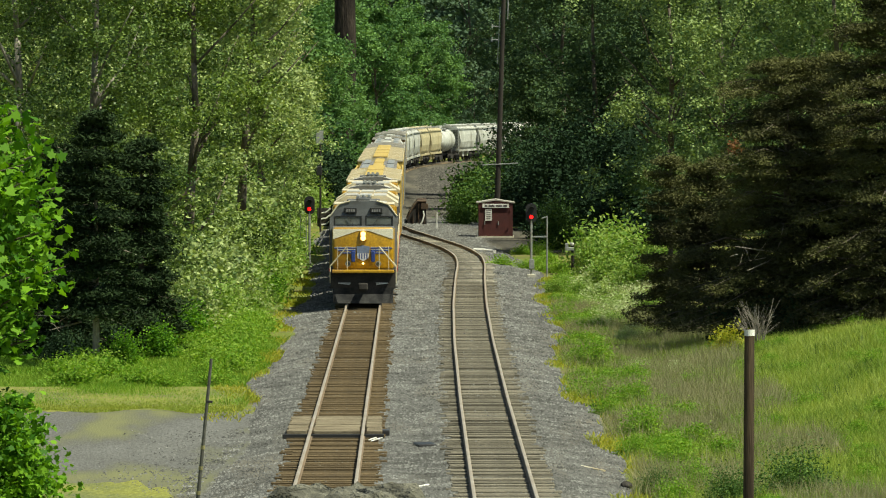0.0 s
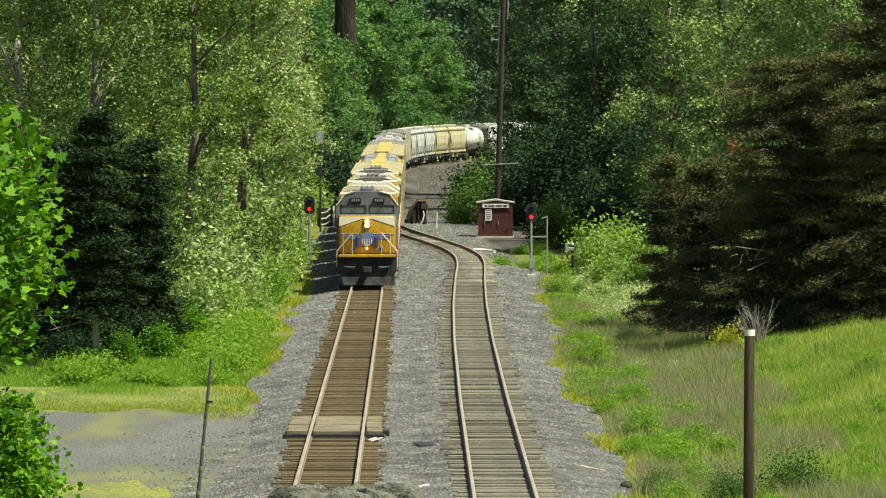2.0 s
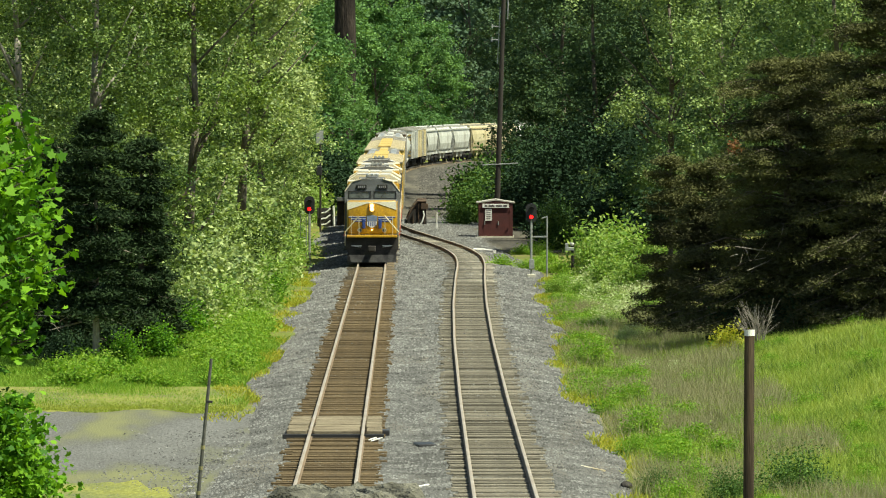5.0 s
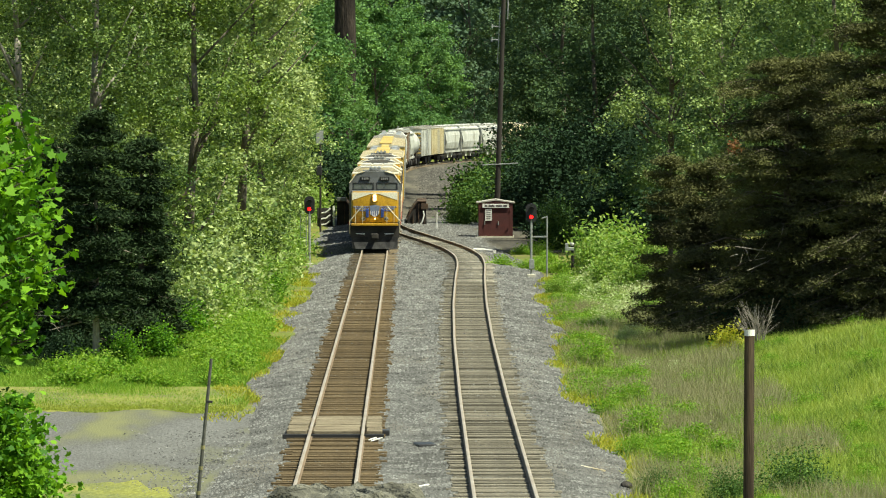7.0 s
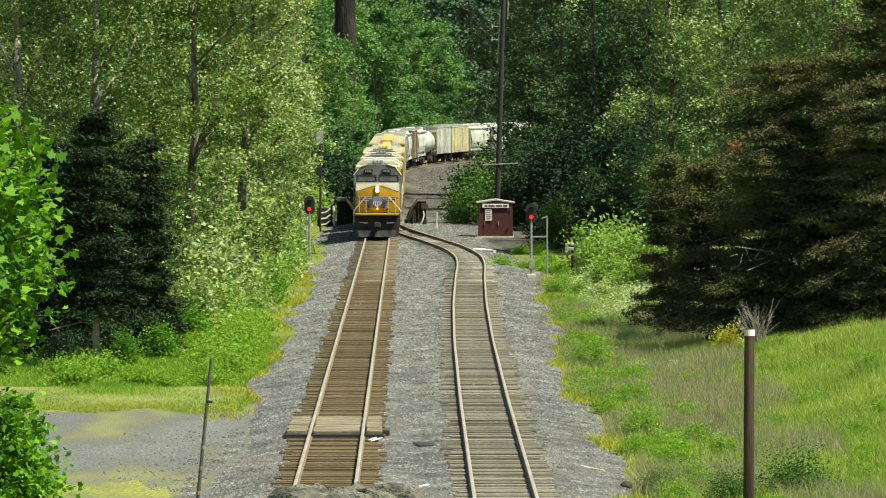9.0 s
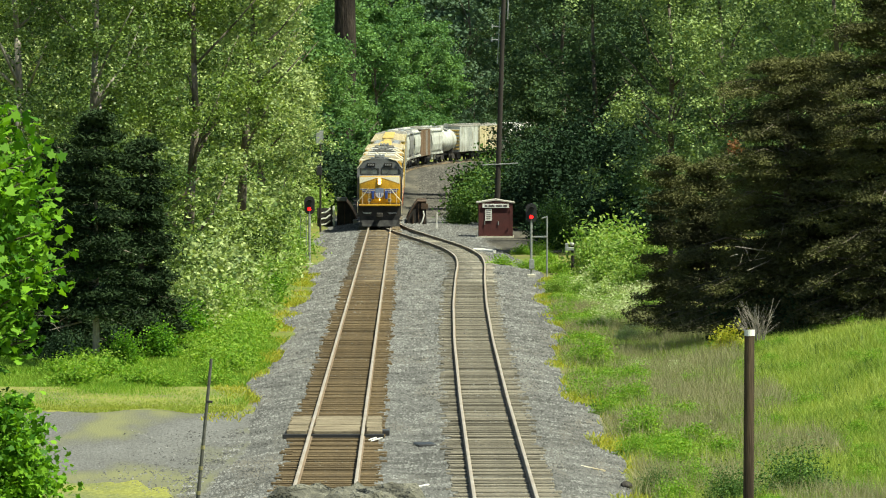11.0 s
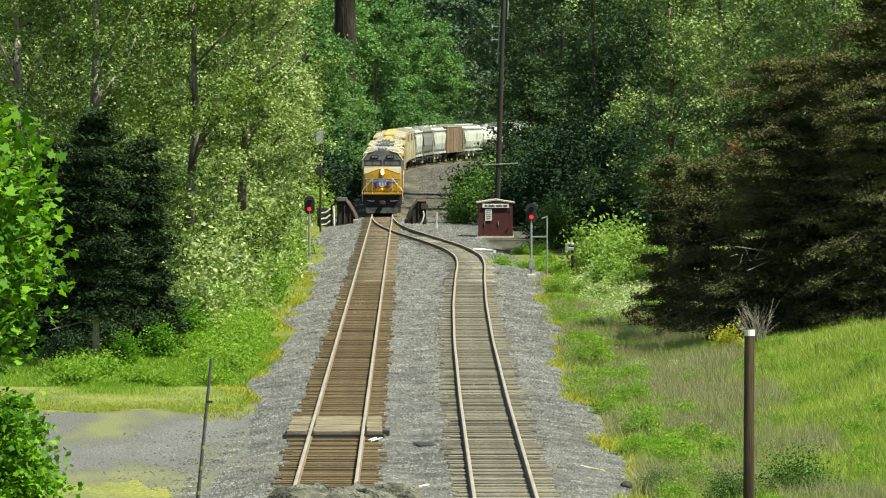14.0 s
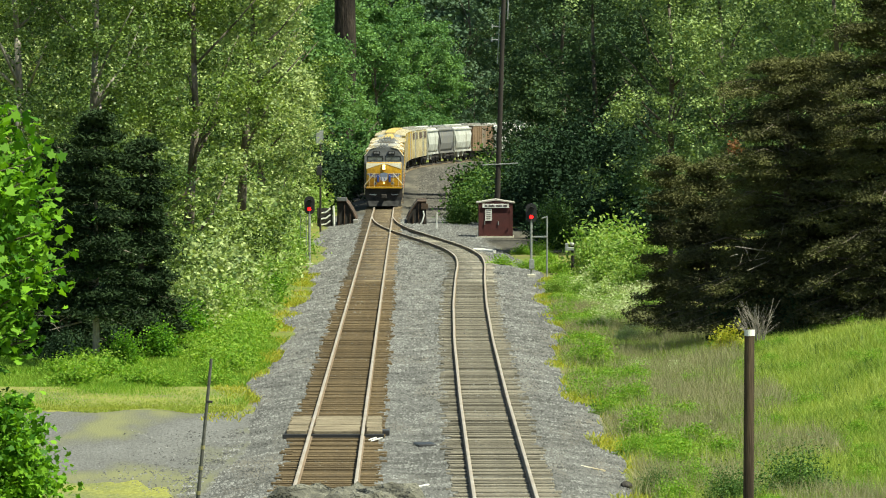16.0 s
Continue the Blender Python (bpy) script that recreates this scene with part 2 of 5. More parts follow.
def tube(bm, a, b, r0, r1=None, seg=10):
    a, b = Vector(a), Vector(b)
    d = b - a
    m = Matrix.Translation((a + b) / 2) @ d.to_track_quat("Z", "Y").to_matrix().to_4x4()
    bmesh.ops.create_cone(bm, cap_ends=True, segments=seg, radius1=r0, radius2=r0 if r1 is None else r1, depth=d.length, matrix=m)
    return bm


def prism(bm, profile, y0, y1):
    """An outline in x and z, drawn out from y0 to y1."""
    a = [bm.verts.new((x, y0, z)) for x, z in profile]
    b = [bm.verts.new((x, y1, z)) for x, z in profile]
    bm.faces.new(a)
    bm.faces.new(b[::-1])
    for i in range(len(a)):
        j = (i + 1) % len(a)
        bm.faces.new((a[i], b[i], b[j], a[j]))
    bmesh.ops.recalc_face_normals(bm, faces=bm.faces)
    return bm


def side_prism(bm, profile, x0, x1):
    """An outline in y and z, drawn out from x0 to x1."""
    a = [bm.verts.new((x0, y, z)) for y, z in profile]
    b = [bm.verts.new((x1, y, z)) for y, z in profile]
    bm.faces.new(a)
    bm.faces.new(b[::-1])
    for i in range(len(a)):
        j = (i + 1) % len(a)
        bm.faces.new((a[i], b[i], b[j], a[j]))
    bmesh.ops.recalc_face_normals(bm, faces=bm.faces)
    return bm


def B():
    return bmesh.new()


def part(name, bm, material, parent, label="", smooth=False):
    me = bpy.data.meshes.new(name)
    bm.to_mesh(me)
    bm.free()
    me.materials.append(material)
    if smooth:
        me.shade_smooth()
    ob = new(name, me)
    ob.parent = parent
    if label:
        tagged(ob, label)
    return ob


def thing(name, label, category, m=None, group="", kind=""):
    ob = new(name)
    ob.empty_display_size = 0.3
    if m is not None:
        ob.matrix_basis = m
    return tagged(ob, label, category, group, kind)


def alone(name, bm, material, label, category, m=None, group="", kind="", smooth=False):
    ob = part(name, bm, material, None, "", smooth)
    if m is not None:
        ob.matrix_basis = m
    return tagged(ob, label, category, group, kind)


def soup(name, verts, faces, material):
    """A mesh object from arrays of points and of equal-sided faces."""
    me = bpy.data.meshes.new(name)
    nv, (nf, k) = len(verts), faces.shape
    me.vertices.add(nv)
    me.vertices.foreach_set("co", np.asarray(verts, dtype=np.float32).ravel())
    me.loops.add(nf * k)
    me.loops.foreach_set("vertex_index", faces.astype(np.int32).ravel())
    me.polygons.add(nf)
    me.polygons.foreach_set("loop_start", np.arange(0, nf * k, k, dtype=np.int32))
    me.update(calc_edges=True)
    me.materials.append(material)
    return new(name, me)


def leaf_quads(pos, size, rng, flat=0.4, aspect=0.6):
    """Diamond leaves at the given places, each turned by chance. flat: how far they lie level."""
    n = len(pos)
    a = rng.normal(size=(n, 3))
    a[:, 2] *= 1 - flat
    a /= np.linalg.norm(a, axis=1)[:, None] + 1e-9
    h = rng.normal(size=(n, 3))
    h[:, 2] *= 1 - flat
    b = h - (h * a).sum(1)[:, None] * a
    b /= np.linalg.norm(b, axis=1)[:, None] + 1e-9
    s = (size * rng.uniform(0.6, 1.35, n))[:, None]
    v = np.empty((n, 4, 3))
    v[:, 0] = pos - a * s * 0.5
    v[:, 1] = pos + b * s * aspect * 0.5
    v[:, 2] = pos + a * s * 0.5
    v[:, 3] = pos - b * s * aspect * 0.5
    return v.reshape(-1, 3), np.arange(n * 4).reshape(-1, 4)


def blades(pos, height, width, rng, lean=0.35):
    """Grass blades as tapering triangles."""
    n = len(pos)
    ang = rng.uniform(0, math.tau, n)
    h = height * rng.uniform(0.5, 1.25, n)
    side = np.stack([np.cos(ang), np.sin(ang), np.zeros(n)], 1) * (width * rng.uniform(0.6, 1.3, n))[:, None]
    tip = np.stack([rng.normal(0, lean, n) * h, rng.normal(0, lean, n) * h, h], 1)
    v = np.empty((n, 3, 3))
    v[:, 0], v[:, 1], v[:, 2] = pos - side, pos + side, pos + tip
    return v.reshape(-1, 3), np.arange(n * 3).reshape(-1, 3)


# ---- the line: main track, curve and siding ----
MAIN_X, CURVE_AT, CURVE_K, ARC_AT = -2.1, 575.0, 3.04e-6, 745.0


def rise(y):
    """How far the line climbs beyond the switch."""
    s = np.clip((np.asarray(y, float) - 270) / 150, 0, 1)
    return 0.42 * s * s * (3 - 2 * s)


def uphill(y):
    """The place along the climbing line for a place on the level plan."""
    y = np.asarray(y, float)
    out = y
    for i in range(14):
        out = y * (1 - rise(out) / 9.9)
    return out


def spot(x, y):
    """A place on the level plan, carried on to the climbing ground."""
    k = float(uphill(y)) / y if y > 1 else 1.0
    return x * k, y * k


def trace(points):
    p = np.array(points)
    d = np.concatenate([[0], np.cumsum(np.hypot(*np.diff(p, axis=0).T))])
    return p, d


def main_line():
    pts = [(MAIN_X, 0.0)]
    y = 2.0
    while y <= ARC_AT:
        pts.append((MAIN_X + CURVE_K * max(0.0, y - CURVE_AT) ** 3, y))
        y += 2.0
    x, y = pts[-1]
    head = math.atan(3 * CURVE_K * (ARC_AT - CURVE_AT) ** 2)
    for i in range(180):
        head += 2.0 / 640
        x, y = x + 2.0 * math.sin(head), y + 2.0 * math.cos(head)
        pts.append((x, y))
    pts = np.array(pts)
    k = uphill(pts[:, 1]) / np.maximum(pts[:, 1], 1e-6)
    k[0] = 1.0
    return trace(pts * k[:, None])


LINE, DIST = main_line()


def on_line(s):
    return np.array([np.interp(s, DIST, LINE[:, 0]), np.interp(s, DIST, LINE[:, 1])])


# the siding's centre line: x at y, drawing away from the main track at the switch
SIDE_Y = np.array([60, 100, 137, 170, 210, 245, 280, 300, 315, 330, 345, 358, 372, 384, 396, 408, 420])
SIDE_X = np.array([2.3, 2.3, 2.32, 2.36, 2.50, 2.75, 3.15, 3.46, 3.44, 2.80, 1.62, 0.45, -0.72, -1.45, -1.88, -2.09, -2.1])


def smooth_line(ys, xs, step=1.0):
    yy = np.arange(ys[0], ys[-1], step)
    xx = np.interp(yy, ys, xs)
    k = np.ones(13) / 13
    pad = np.concatenate([np.full(6, xx[0]), xx, np.full(6, xx[-1])])
    return np.stack([np.convolve(pad, k, "valid"), yy], 1)


SIDING = smooth_line(SIDE_Y, SIDE_X)
SIDING *= (uphill(SIDING[:, 1]) / SIDING[:, 1])[:, None]


def land(x, y):
    """Height of the ground."""
    x, y = np.asarray(x, float), np.asarray(y, float)
    z = rise(y + 0 * x) - 0.55
    z = z + 1.5 * np.clip((x - 8.5) / 8, 0, 1) ** 1.3 * np.clip((y - 120) / 60, 0, 1) * np.clip((420 - y) / 120, 0, 1)
    z = z + 0.5 * np.clip((-x - 5.5) / 6, 0, 1) * np.clip((y - 185) / 40, 0, 1)
    z = z + 0.12 * np.clip(y - 800, 0, 400) + 0.10 * np.clip(np.abs(x) - 45, 0, 150)
    z = z + 0.10 * np.sin(x * 0.9 + y * 0.11) * np.sin(y * 0.23)
    return z


# ---- ground, ballast, road ----
def make_ground():
    xs = np.concatenate([np.linspace(-700, -60, 12), np.arange(-50, -20, 5), np.arange(-20, 30, 1.0), np.arange(30, 60, 5), np.linspace(70, 700, 12)])
    ys = np.concatenate([np.linspace(-200, 90, 8), np.arange(100, 420, 2.5), np.arange(420, 1000, 20), np.linspace(1000, 2500, 8)])
    X, Y = np.meshgrid(xs, ys)
    v = np.stack([X, Y, land(X, Y)], -1).reshape(-1, 3)
    i = np.arange((len(ys) - 1) * len(xs)).reshape(len(ys) - 1, len(xs))[:, :-1].ravel()
    f = np.stack([i, i + 1, i + 1 + len(xs), i + len(xs)], 1)
    ob = soup("ground", v, f, M_GRASS_SOIL)
    ob.data.shade_smooth()
    tagged(ob, "green and yellow weedy ground beside the railway", "ground", kind="structure")


def ribbon(name, rows, material, label, category):
    """A bed laid along the line: rows of points across it."""
    v = np.array(rows, float)
    n, k, _ = v.shape
    i = np.arange((n - 1) * k).reshape(n - 1, k)[:, :-1].ravel()
    f = np.stack([i, i + 1, i + 1 + k, i + k], 1)
    ob = soup(name, v.reshape(-1, 3), f, material)
    ob.data.shade_smooth()
    return tagged(ob, label, category, kind="structure")


def edge_left(y):
    return -5.15 - 0.25 * math.sin(y * 0.11) - 0.15 * math.sin(y * 0.27 + 1) - 0.9 * max(0.0, min(1.0, (y - 320) / 50))


def edge_right(y):
    return 5.55 + 0.25 * math.sin(y * 0.09) + 0.15 * math.sin(y * 0.23) + 1.3 * max(0.0, min(1.0, (y - 200) / 70)) * max(0.0, min(1.0, (345 - y) / 40))


def bed_section(y):
    """The ballast's outline across the line at y: places and heights."""
    l, r = edge_left(y), edge_right(y)
    sx = float(np.interp(y, SIDING[:, 1], SIDING[:, 0]))
    mid = (MAIN_X + sx) / 2
    hump = -0.22 - 0.06 * min(1.0, max(0.0, (sx - MAIN_X - 2.8) / 1.5))
    return ([l - 0.9, l, MAIN_X - 1.75, MAIN_X - 1.32, MAIN_X + 1.32, max(mid, MAIN_X + 1.35), max(sx - 1.32, MAIN_X + 1.4), max(sx + 1.32, MAIN_X + 1.45), max(sx + 1.8, MAIN_X + 2.0), max(r, MAIN_X + 2.6), r + 1.0],
            [h + float(rise(y)) for h in (-0.75, -0.50, -0.26, -0.225, -0.225, hump, -0.235, -0.235, -0.28, -0.48, -0.78)])


def make_beds():
    rows = []
    for y in np.arange(90, 410, 1.5):
        xs, zs = bed_section(y)
        rows.append([(x, y, z) for x, z in zip(xs, zs)])
    ribbon("ballast", rows, M_BALLAST, "grey crushed-stone ballast bed under two railway tracks", "ballast")
    rows = []
    for s in np.arange(405, 1000, 5.0):
        p, q = on_line(s), on_line(s + 1)
        d = (q - p) / np.linalg.norm(q - p)
        nx, ny = d[1], -d[0]
        up = float(rise(p[1]))
        rows.append([(p[0] + o * nx, p[1] + o * ny, up + z) for o, z in ((-5, -0.7), (-3, -0.5), (-1.6, -0.22), (1.6, -0.22), (3.2, -0.36), (10.0, -0.36), (11.5, -0.8))])
    ribbon("cinder_bed", rows, M_CESS, "dark cinder bed carrying the curved track", "ballast")
    rows = [[(-16 - (y - 130) * 0.05, y, -0.50), (-10, y, -0.44), (edge_left(y) + 0.5, y, -0.46)] for y in np.arange(132.5, 172, 1.5)]
    ribbon("gravel_road", rows, M_GRAVEL, "grey gravel approach road to the crossing", "road")
    wave = lambda x, o, k: k * noise.noise(Vector((x * 0.7, o, 0))) + 0.5 * k * noise.noise(Vector((x * 2.3, o, 4)))
    rows = [[(x, 169.3 + wave(x, 1, 2.4) + 0.5 * max(0.0, x + 7.5) ** 2, -0.475), (x, 172.8 + wave(x, 3, 1.5), -0.41), (x, 177, -0.38), (x, 184, -0.42)] for x in np.arange(-24, -5.3, 0.22)]
    ribbon("mossy_verge", rows, M_MOSS, "yellow mossy verge along the gravel road", "ground")
    rows = [[(x, 116, -0.44), (x, 130, -0.42), (x, 138.0 + wave(x, 6, 3.5) - 6.0 * max(0.0, x + 6.5), -0.43), (x, 142.5 + wave(x, 6, 3.5) - 6.0 * max(0.0, x + 6.5), -0.475)] for x in np.arange(-16, -5.9, 0.15)]
    ribbon("mossy_patch", rows, M_MOSS, "yellow mossy patch beside the gravel road", "ground")
    rows = [[(0.3, y, -0.40 + rise(y)), (4.0, y, -0.42 + rise(y)), (11.0, y, -0.42 + rise(y))] for y in np.arange(328, 378, 3)]
    ribbon("gravel_yard", rows, M_CESS, "dark gravel yard round the equipment hut", "ground")


# ---- rails ----
def rail_strip(line, offset, z_top, name, parent):
    """One rail along a line of points: foot, web and worn head."""
    prof = [(-0.07, -0.17), (0.07, -0.17), (0.07, -0.155), (0.012, -0.13), (0.012, -0.05), (0.045, -0.035), (0.045, -0.006), (0.034, 0.0), (-0.034, 0.0), (-0.045, -0.006), (-0.045, -0.035), (-0.012, -0.05), (-0.012, -0.13), (-0.07, -0.155)]
    t = np.gradient(line, axis=0)
    t /= np.linalg.norm(t, axis=1)[:, None]
    nrm = np.stack([t[:, 1], -t[:, 0]], 1)
    k = len(prof)
    v = np.empty((len(line), k, 3))
    for j, (o, z) in enumerate(prof):
        v[:, j, :2] = line + nrm * (offset + o)
        v[:, j, 2] = z_top + z + rise(line[:, 1])
    n = len(line)
    f = []
    for i in range(n - 1):
        for j in range(k):
            a, b = i * k + j, i * k + (j + 1) % k
            f.append((a, b, b + k, a + k))
    ob = soup(name, v.reshape(-1, 3), np.array(f), M_RAIL_SIDE)
    ob.data.materials.append(M_RAIL)
    idx = np.array([1 if j in (5, 6, 7, 8, 9) else 0 for i in range(n - 1) for j in range(k)], dtype=np.int32)
    ob.data.polygons.foreach_set("material_index", idx)
    ob.parent = parent
    return ob


def tie_mesh(name, material):
    bm = B()
    box(bm, -1.3, 1.3, -0.115, 0.115, -0.12, 0.0, 0.012)
    me = bpy.data.meshes.new(name)
    bm.to_mesh(me)
    bm.free()
    me.materials.append(material)
    return me


def ties(line, spacing, parent, near, far, seed, first=126.0, top=-0.165):
    rng = random.Random(seed)
    d = np.concatenate([[0], np.cumsum(np.hypot(*np.diff(line, axis=0).T))])
    me = tie_mesh("tie", near)
    s, count, rest_v, rest_f = d[np.searchsorted(line[:, 1], first)], 0, [], []
    base = np.array([v.co for v in me.vertices])
    cube = np.array([(x, y, z) for x in (-1.3, 1.3) for y in (-0.115, 0.115) for z in (-0.12, 0)])
    cf = np.array([(0, 1, 3, 2), (4, 6, 7, 5), (0, 4, 5, 1), (2, 3, 7, 6), (1, 5, 7, 3), (0, 2, 6, 4)])
    while s < d[-1] - 1:
        p = np.array([np.interp(s, d, line[:, 0]), np.interp(s, d, line[:, 1])])
        q = np.array([np.interp(s + 0.5, d, line[:, 0]), np.interp(s + 0.5, d, line[:, 1])])
        a = -math.atan2(q[0] - p[0], q[1] - p[1]) + radians(rng.gauss(0, 0.7))
        x, y, z = p[0] + rng.gauss(0, 0.09), p[1] + rng.gauss(0, 0.03), top + rng.uniform(-0.035, 0.02) + float(rise(p[1]))
        if count < 300:
            ob = new("tie", me)
            ob.parent = parent
            ob.matrix_basis = pose(x, y, z, 0, 0, math.degrees(a))
        else:
            R = np.array([[math.cos(a), -math.sin(a), 0], [math.sin(a), math.cos(a), 0], [0, 0, 1]])
            rest_f.append(cf + 8 * len(rest_v))
            rest_v.append(cube @ R.T + (x, y, z))
        count += 1
        s += spacing * rng.uniform(0.93, 1.07)
    if rest_v:
        ob = soup("far_ties", np.concatenate(rest_v), np.concatenate(rest_f), far)
        ob.parent = parent
        tagged(ob, "row of weathered ties in the distance", kind="stuff")


def make_tracks():
    main = thing("main_track", "main railway track with brown wooden ties and worn rails", "track", kind="structure")
    step = LINE[(LINE[:, 1] >= 60) & (DIST < 980)]
    for o in (-0.7555, 0.7555):
        rail_strip(step, o, 0.0, "rail", main)
    side = thing("siding_track", "siding track with grey weathered ties joining at a switch", "track", kind="structure")
    for o in (-0.7555, 0.7555):
        rail_strip(SIDING[SIDING[:, 1] < 392], o, -0.012, "rail", side)
    return main, side, step


def make_ties(main, side, step):
    ties(step, 0.5, main, M_TIE, M_TIE_FAR, 3)
    ties(SIDING[SIDING[:, 1] < 352], 0.5, side, M_TIE_GREY, M_TIE_GREY_FAR, 4, top=-0.185)


def make_crossing():
    """Timber crossing laid between and outside the rails of the main track."""
    c = thing("plank_crossing", "worn pale wooden plank crossing over the main track", "crossing", pose(MAIN_X, 157.3, 0), kind="structure")
    rng = random.Random(8)
    for x0, x1 in ((-1.42, -0.84), (-0.66, 0.66), (0.84, 1.28)):
        y = -3.4
        me = None
        while y < 3.4:
            w = 0.27
            bm = B()
            j = rng.uniform(-0.03, 0.03)
            box(bm, x0 + j, x1 + j, y + 0.008, y + w - 0.008, -0.13, -0.01 + rng.uniform(-0.012, 0.008), 0.008)
            part("plank", bm, M_PLANK, c)
            y += w
    # black strip in place of the shadow under the planks' near edge
    bm = B()
    box(bm, -1.55, 1.36, -3.60, -3.42, -0.26, -0.09, 0.01)
    part("sill_beam", bm, M_BLACK, c, "black strip standing in for the shadow under the planks")


def make_stones():
    """Loose crushed stones on the nearer ballast."""
    rng = np.random.default_rng(77)
    n = 190000
    y = 124 + 270 * rng.uniform(0, 1, n) ** 1.9
    x = rng.uniform(-8.5, 7.2, n)
    el, er = np.vectorize(edge_left)(y), np.vectorize(edge_right)(y)
    sx = np.interp(y, SIDING[:, 1], SIDING[:, 0])
    keep = (x > el - 0.5) & (x < er + 0.25) & (np.abs(x - MAIN_X) > 1.2) & (np.abs(x - sx) > 1.2)
    keep |= (x <= el) & (y < 161) & (rng.uniform(0, 1, n) < 0.35 * np.exp((x - el) * 0.5))
    keep |= (rng.uniform(0, 1, n) < 0.22) & (x > -3.6) & (x < 4.2) & (np.abs(y - 157.3) > 4)
    x, y, el = x[keep], y[keep], el[keep]
    z = np.array([np.interp(a, *bed_section(b)) for a, b in zip(x, y)])
    z = np.where((x < el) & (y < 162), -0.45, z)
    far = np.clip(y / 150, 1, 2)
    k = len(x)
    o = np.array([(1, 0, 0), (0, 1, 0), (-1, 0, 0), (0, -1, 0), (0, 0, 1)], float)
    v = o[None] * (rng.uniform(0.018, 0.046, k) * far)[:, None, None] * rng.uniform(0.6, 1.3, (k, 5, 1))
    a = rng.uniform(0, math.tau, k)
    c, s = np.cos(a)[:, None], np.sin(a)[:, None]
    v = np.stack([v[..., 0] * c - v[..., 1] * s, v[..., 0] * s + v[..., 1] * c, v[..., 2] * 0.9], -1) + np.stack([x, y, z], 1)[:, None]
    f = np.array([(0, 1, 4), (1, 2, 4), (2, 3, 4), (3, 0, 4)])
    f = (f[None] + 5 * np.arange(k)[:, None, None]).reshape(-1, 3)
    tagged(soup("loose_stones", v.reshape(-1, 3), f, M_STONE), "loose grey crushed stones on the ballast", "ballast", kind="stuff")


def make_cinders():
    """Coarse cinders strewn over the dark bed on the curve."""
    rng = np.random.default_rng(78)
    n = 26000
    s = 402 + 330 * rng.uniform(0, 1, n) ** 1.6
    o = rng.uniform(1.5, 9.8, n)
    p, q = on_line(s).T, on_line(s + 1).T
    d = (q - p) / np.linalg.norm(q - p, axis=1)[:, None]
    c = np.stack([p[:, 0] + o * d[:, 1], p[:, 1] - o * d[:, 0], rise(p[:, 1]) - 0.36], 1)
    r = rng.uniform(0.05, 0.13, n)[:, None, None] * rng.uniform(0.6, 1.3, (n, 5, 1))
    v = c[:, None] + r * np.array([(1, 0, 0), (0, 1, 0), (-1, 0, 0), (0, -1, 0), (0, 0, 0.9)])[None]
    f = (np.array([(0, 1, 4), (1, 2, 4), (2, 3, 4), (3, 0, 4)])[None] + 5 * np.arange(n)[:, None, None]).reshape(-1, 3)
    tagged(soup("cinders", v.reshape(-1, 3), f, M_CINDER), "coarse dark cinders beside the curved track", "ballast", kind="stuff")


make_ground()
make_cinders()
make_beds()
make_stones()
MAIN, SIDE, STEP = make_tracks()
make_crossing()


# ---- plants ----
def lobed_leaves(pos, size, rng):
    """Broad five-lobed leaves, folded a little along the midrib."""
    n = len(pos)
    a = rng.normal(size=(n, 3)) * (1, 1, 0.6)
    a /= np.linalg.norm(a, axis=1)[:, None]
    h = rng.normal(size=(n, 3)) * (1, 1, 0.6)
    b = h - (h * a).sum(1)[:, None] * a
    b /= np.linalg.norm(b, axis=1)[:, None]
    c = np.cross(a, b)
    s = (size * rng.uniform(0.55, 1.25, n))[:, None]
    rim = ((0.0, -0.45), (0.42, -0.32), (0.28, -0.05), (0.52, 0.18), (0.2, 0.2), (0.0, 0.55), (-0.2, 0.2), (-0.52, 0.18), (-0.28, -0.05), (-0.42, -0.32))
    v = np.empty((n, 10, 3))
    for k, (x, y) in enumerate(rim):
        v[:, k] = pos + s * (b * x + a * y + c * (abs(x) * 0.35))
    return v.reshape(-1, 3), np.arange(n * 10).reshape(-1, 10)


def limbs(bm, height, base_r, crown_r, crown_base, rng, count=9):
    """Tapered trunk with a slight bend, and limbs that reach into the crown."""
    p = Vector((0, 0, -0.3))
    segs, tips = 6, []
    for i in range(segs):
        q = Vector((rng.normal(0, 0.12), rng.normal(0, 0.12), 0)) * height / 14 + Vector((p.x, p.y, height * 0.88 * (i + 1) / segs))
        tube(bm, p, q, base_r * (1 - i / segs * 0.85), base_r * (1 - (i + 1) / segs * 0.85), 8)
        tips.append((p.copy(), q.copy(), base_r * (1 - i / segs * 0.85)))
        p = q
    for i in range(count):
        a, b, r = tips[min(segs - 1, int(segs * (crown_base / height + (1 - crown_base / height) * rng.uniform(0, 0.85))))]
        o = a.lerp(b, rng.uniform())
        ang = rng.uniform(0, math.tau)
        ln = crown_r * rng.uniform(0.5, 0.9)
        m = o + Vector((math.cos(ang) * ln * 0.5, math.sin(ang) * ln * 0.5, ln * 0.45))
        e = m + Vector((math.cos(ang + 0.3) * ln * 0.5, math.sin(ang + 0.3) * ln * 0.5, ln * 0.55))
        tube(bm, o, m, r * 0.42, r * 0.28, 6)
        tube(bm, m, e, r * 0.28, r * 0.08, 6)


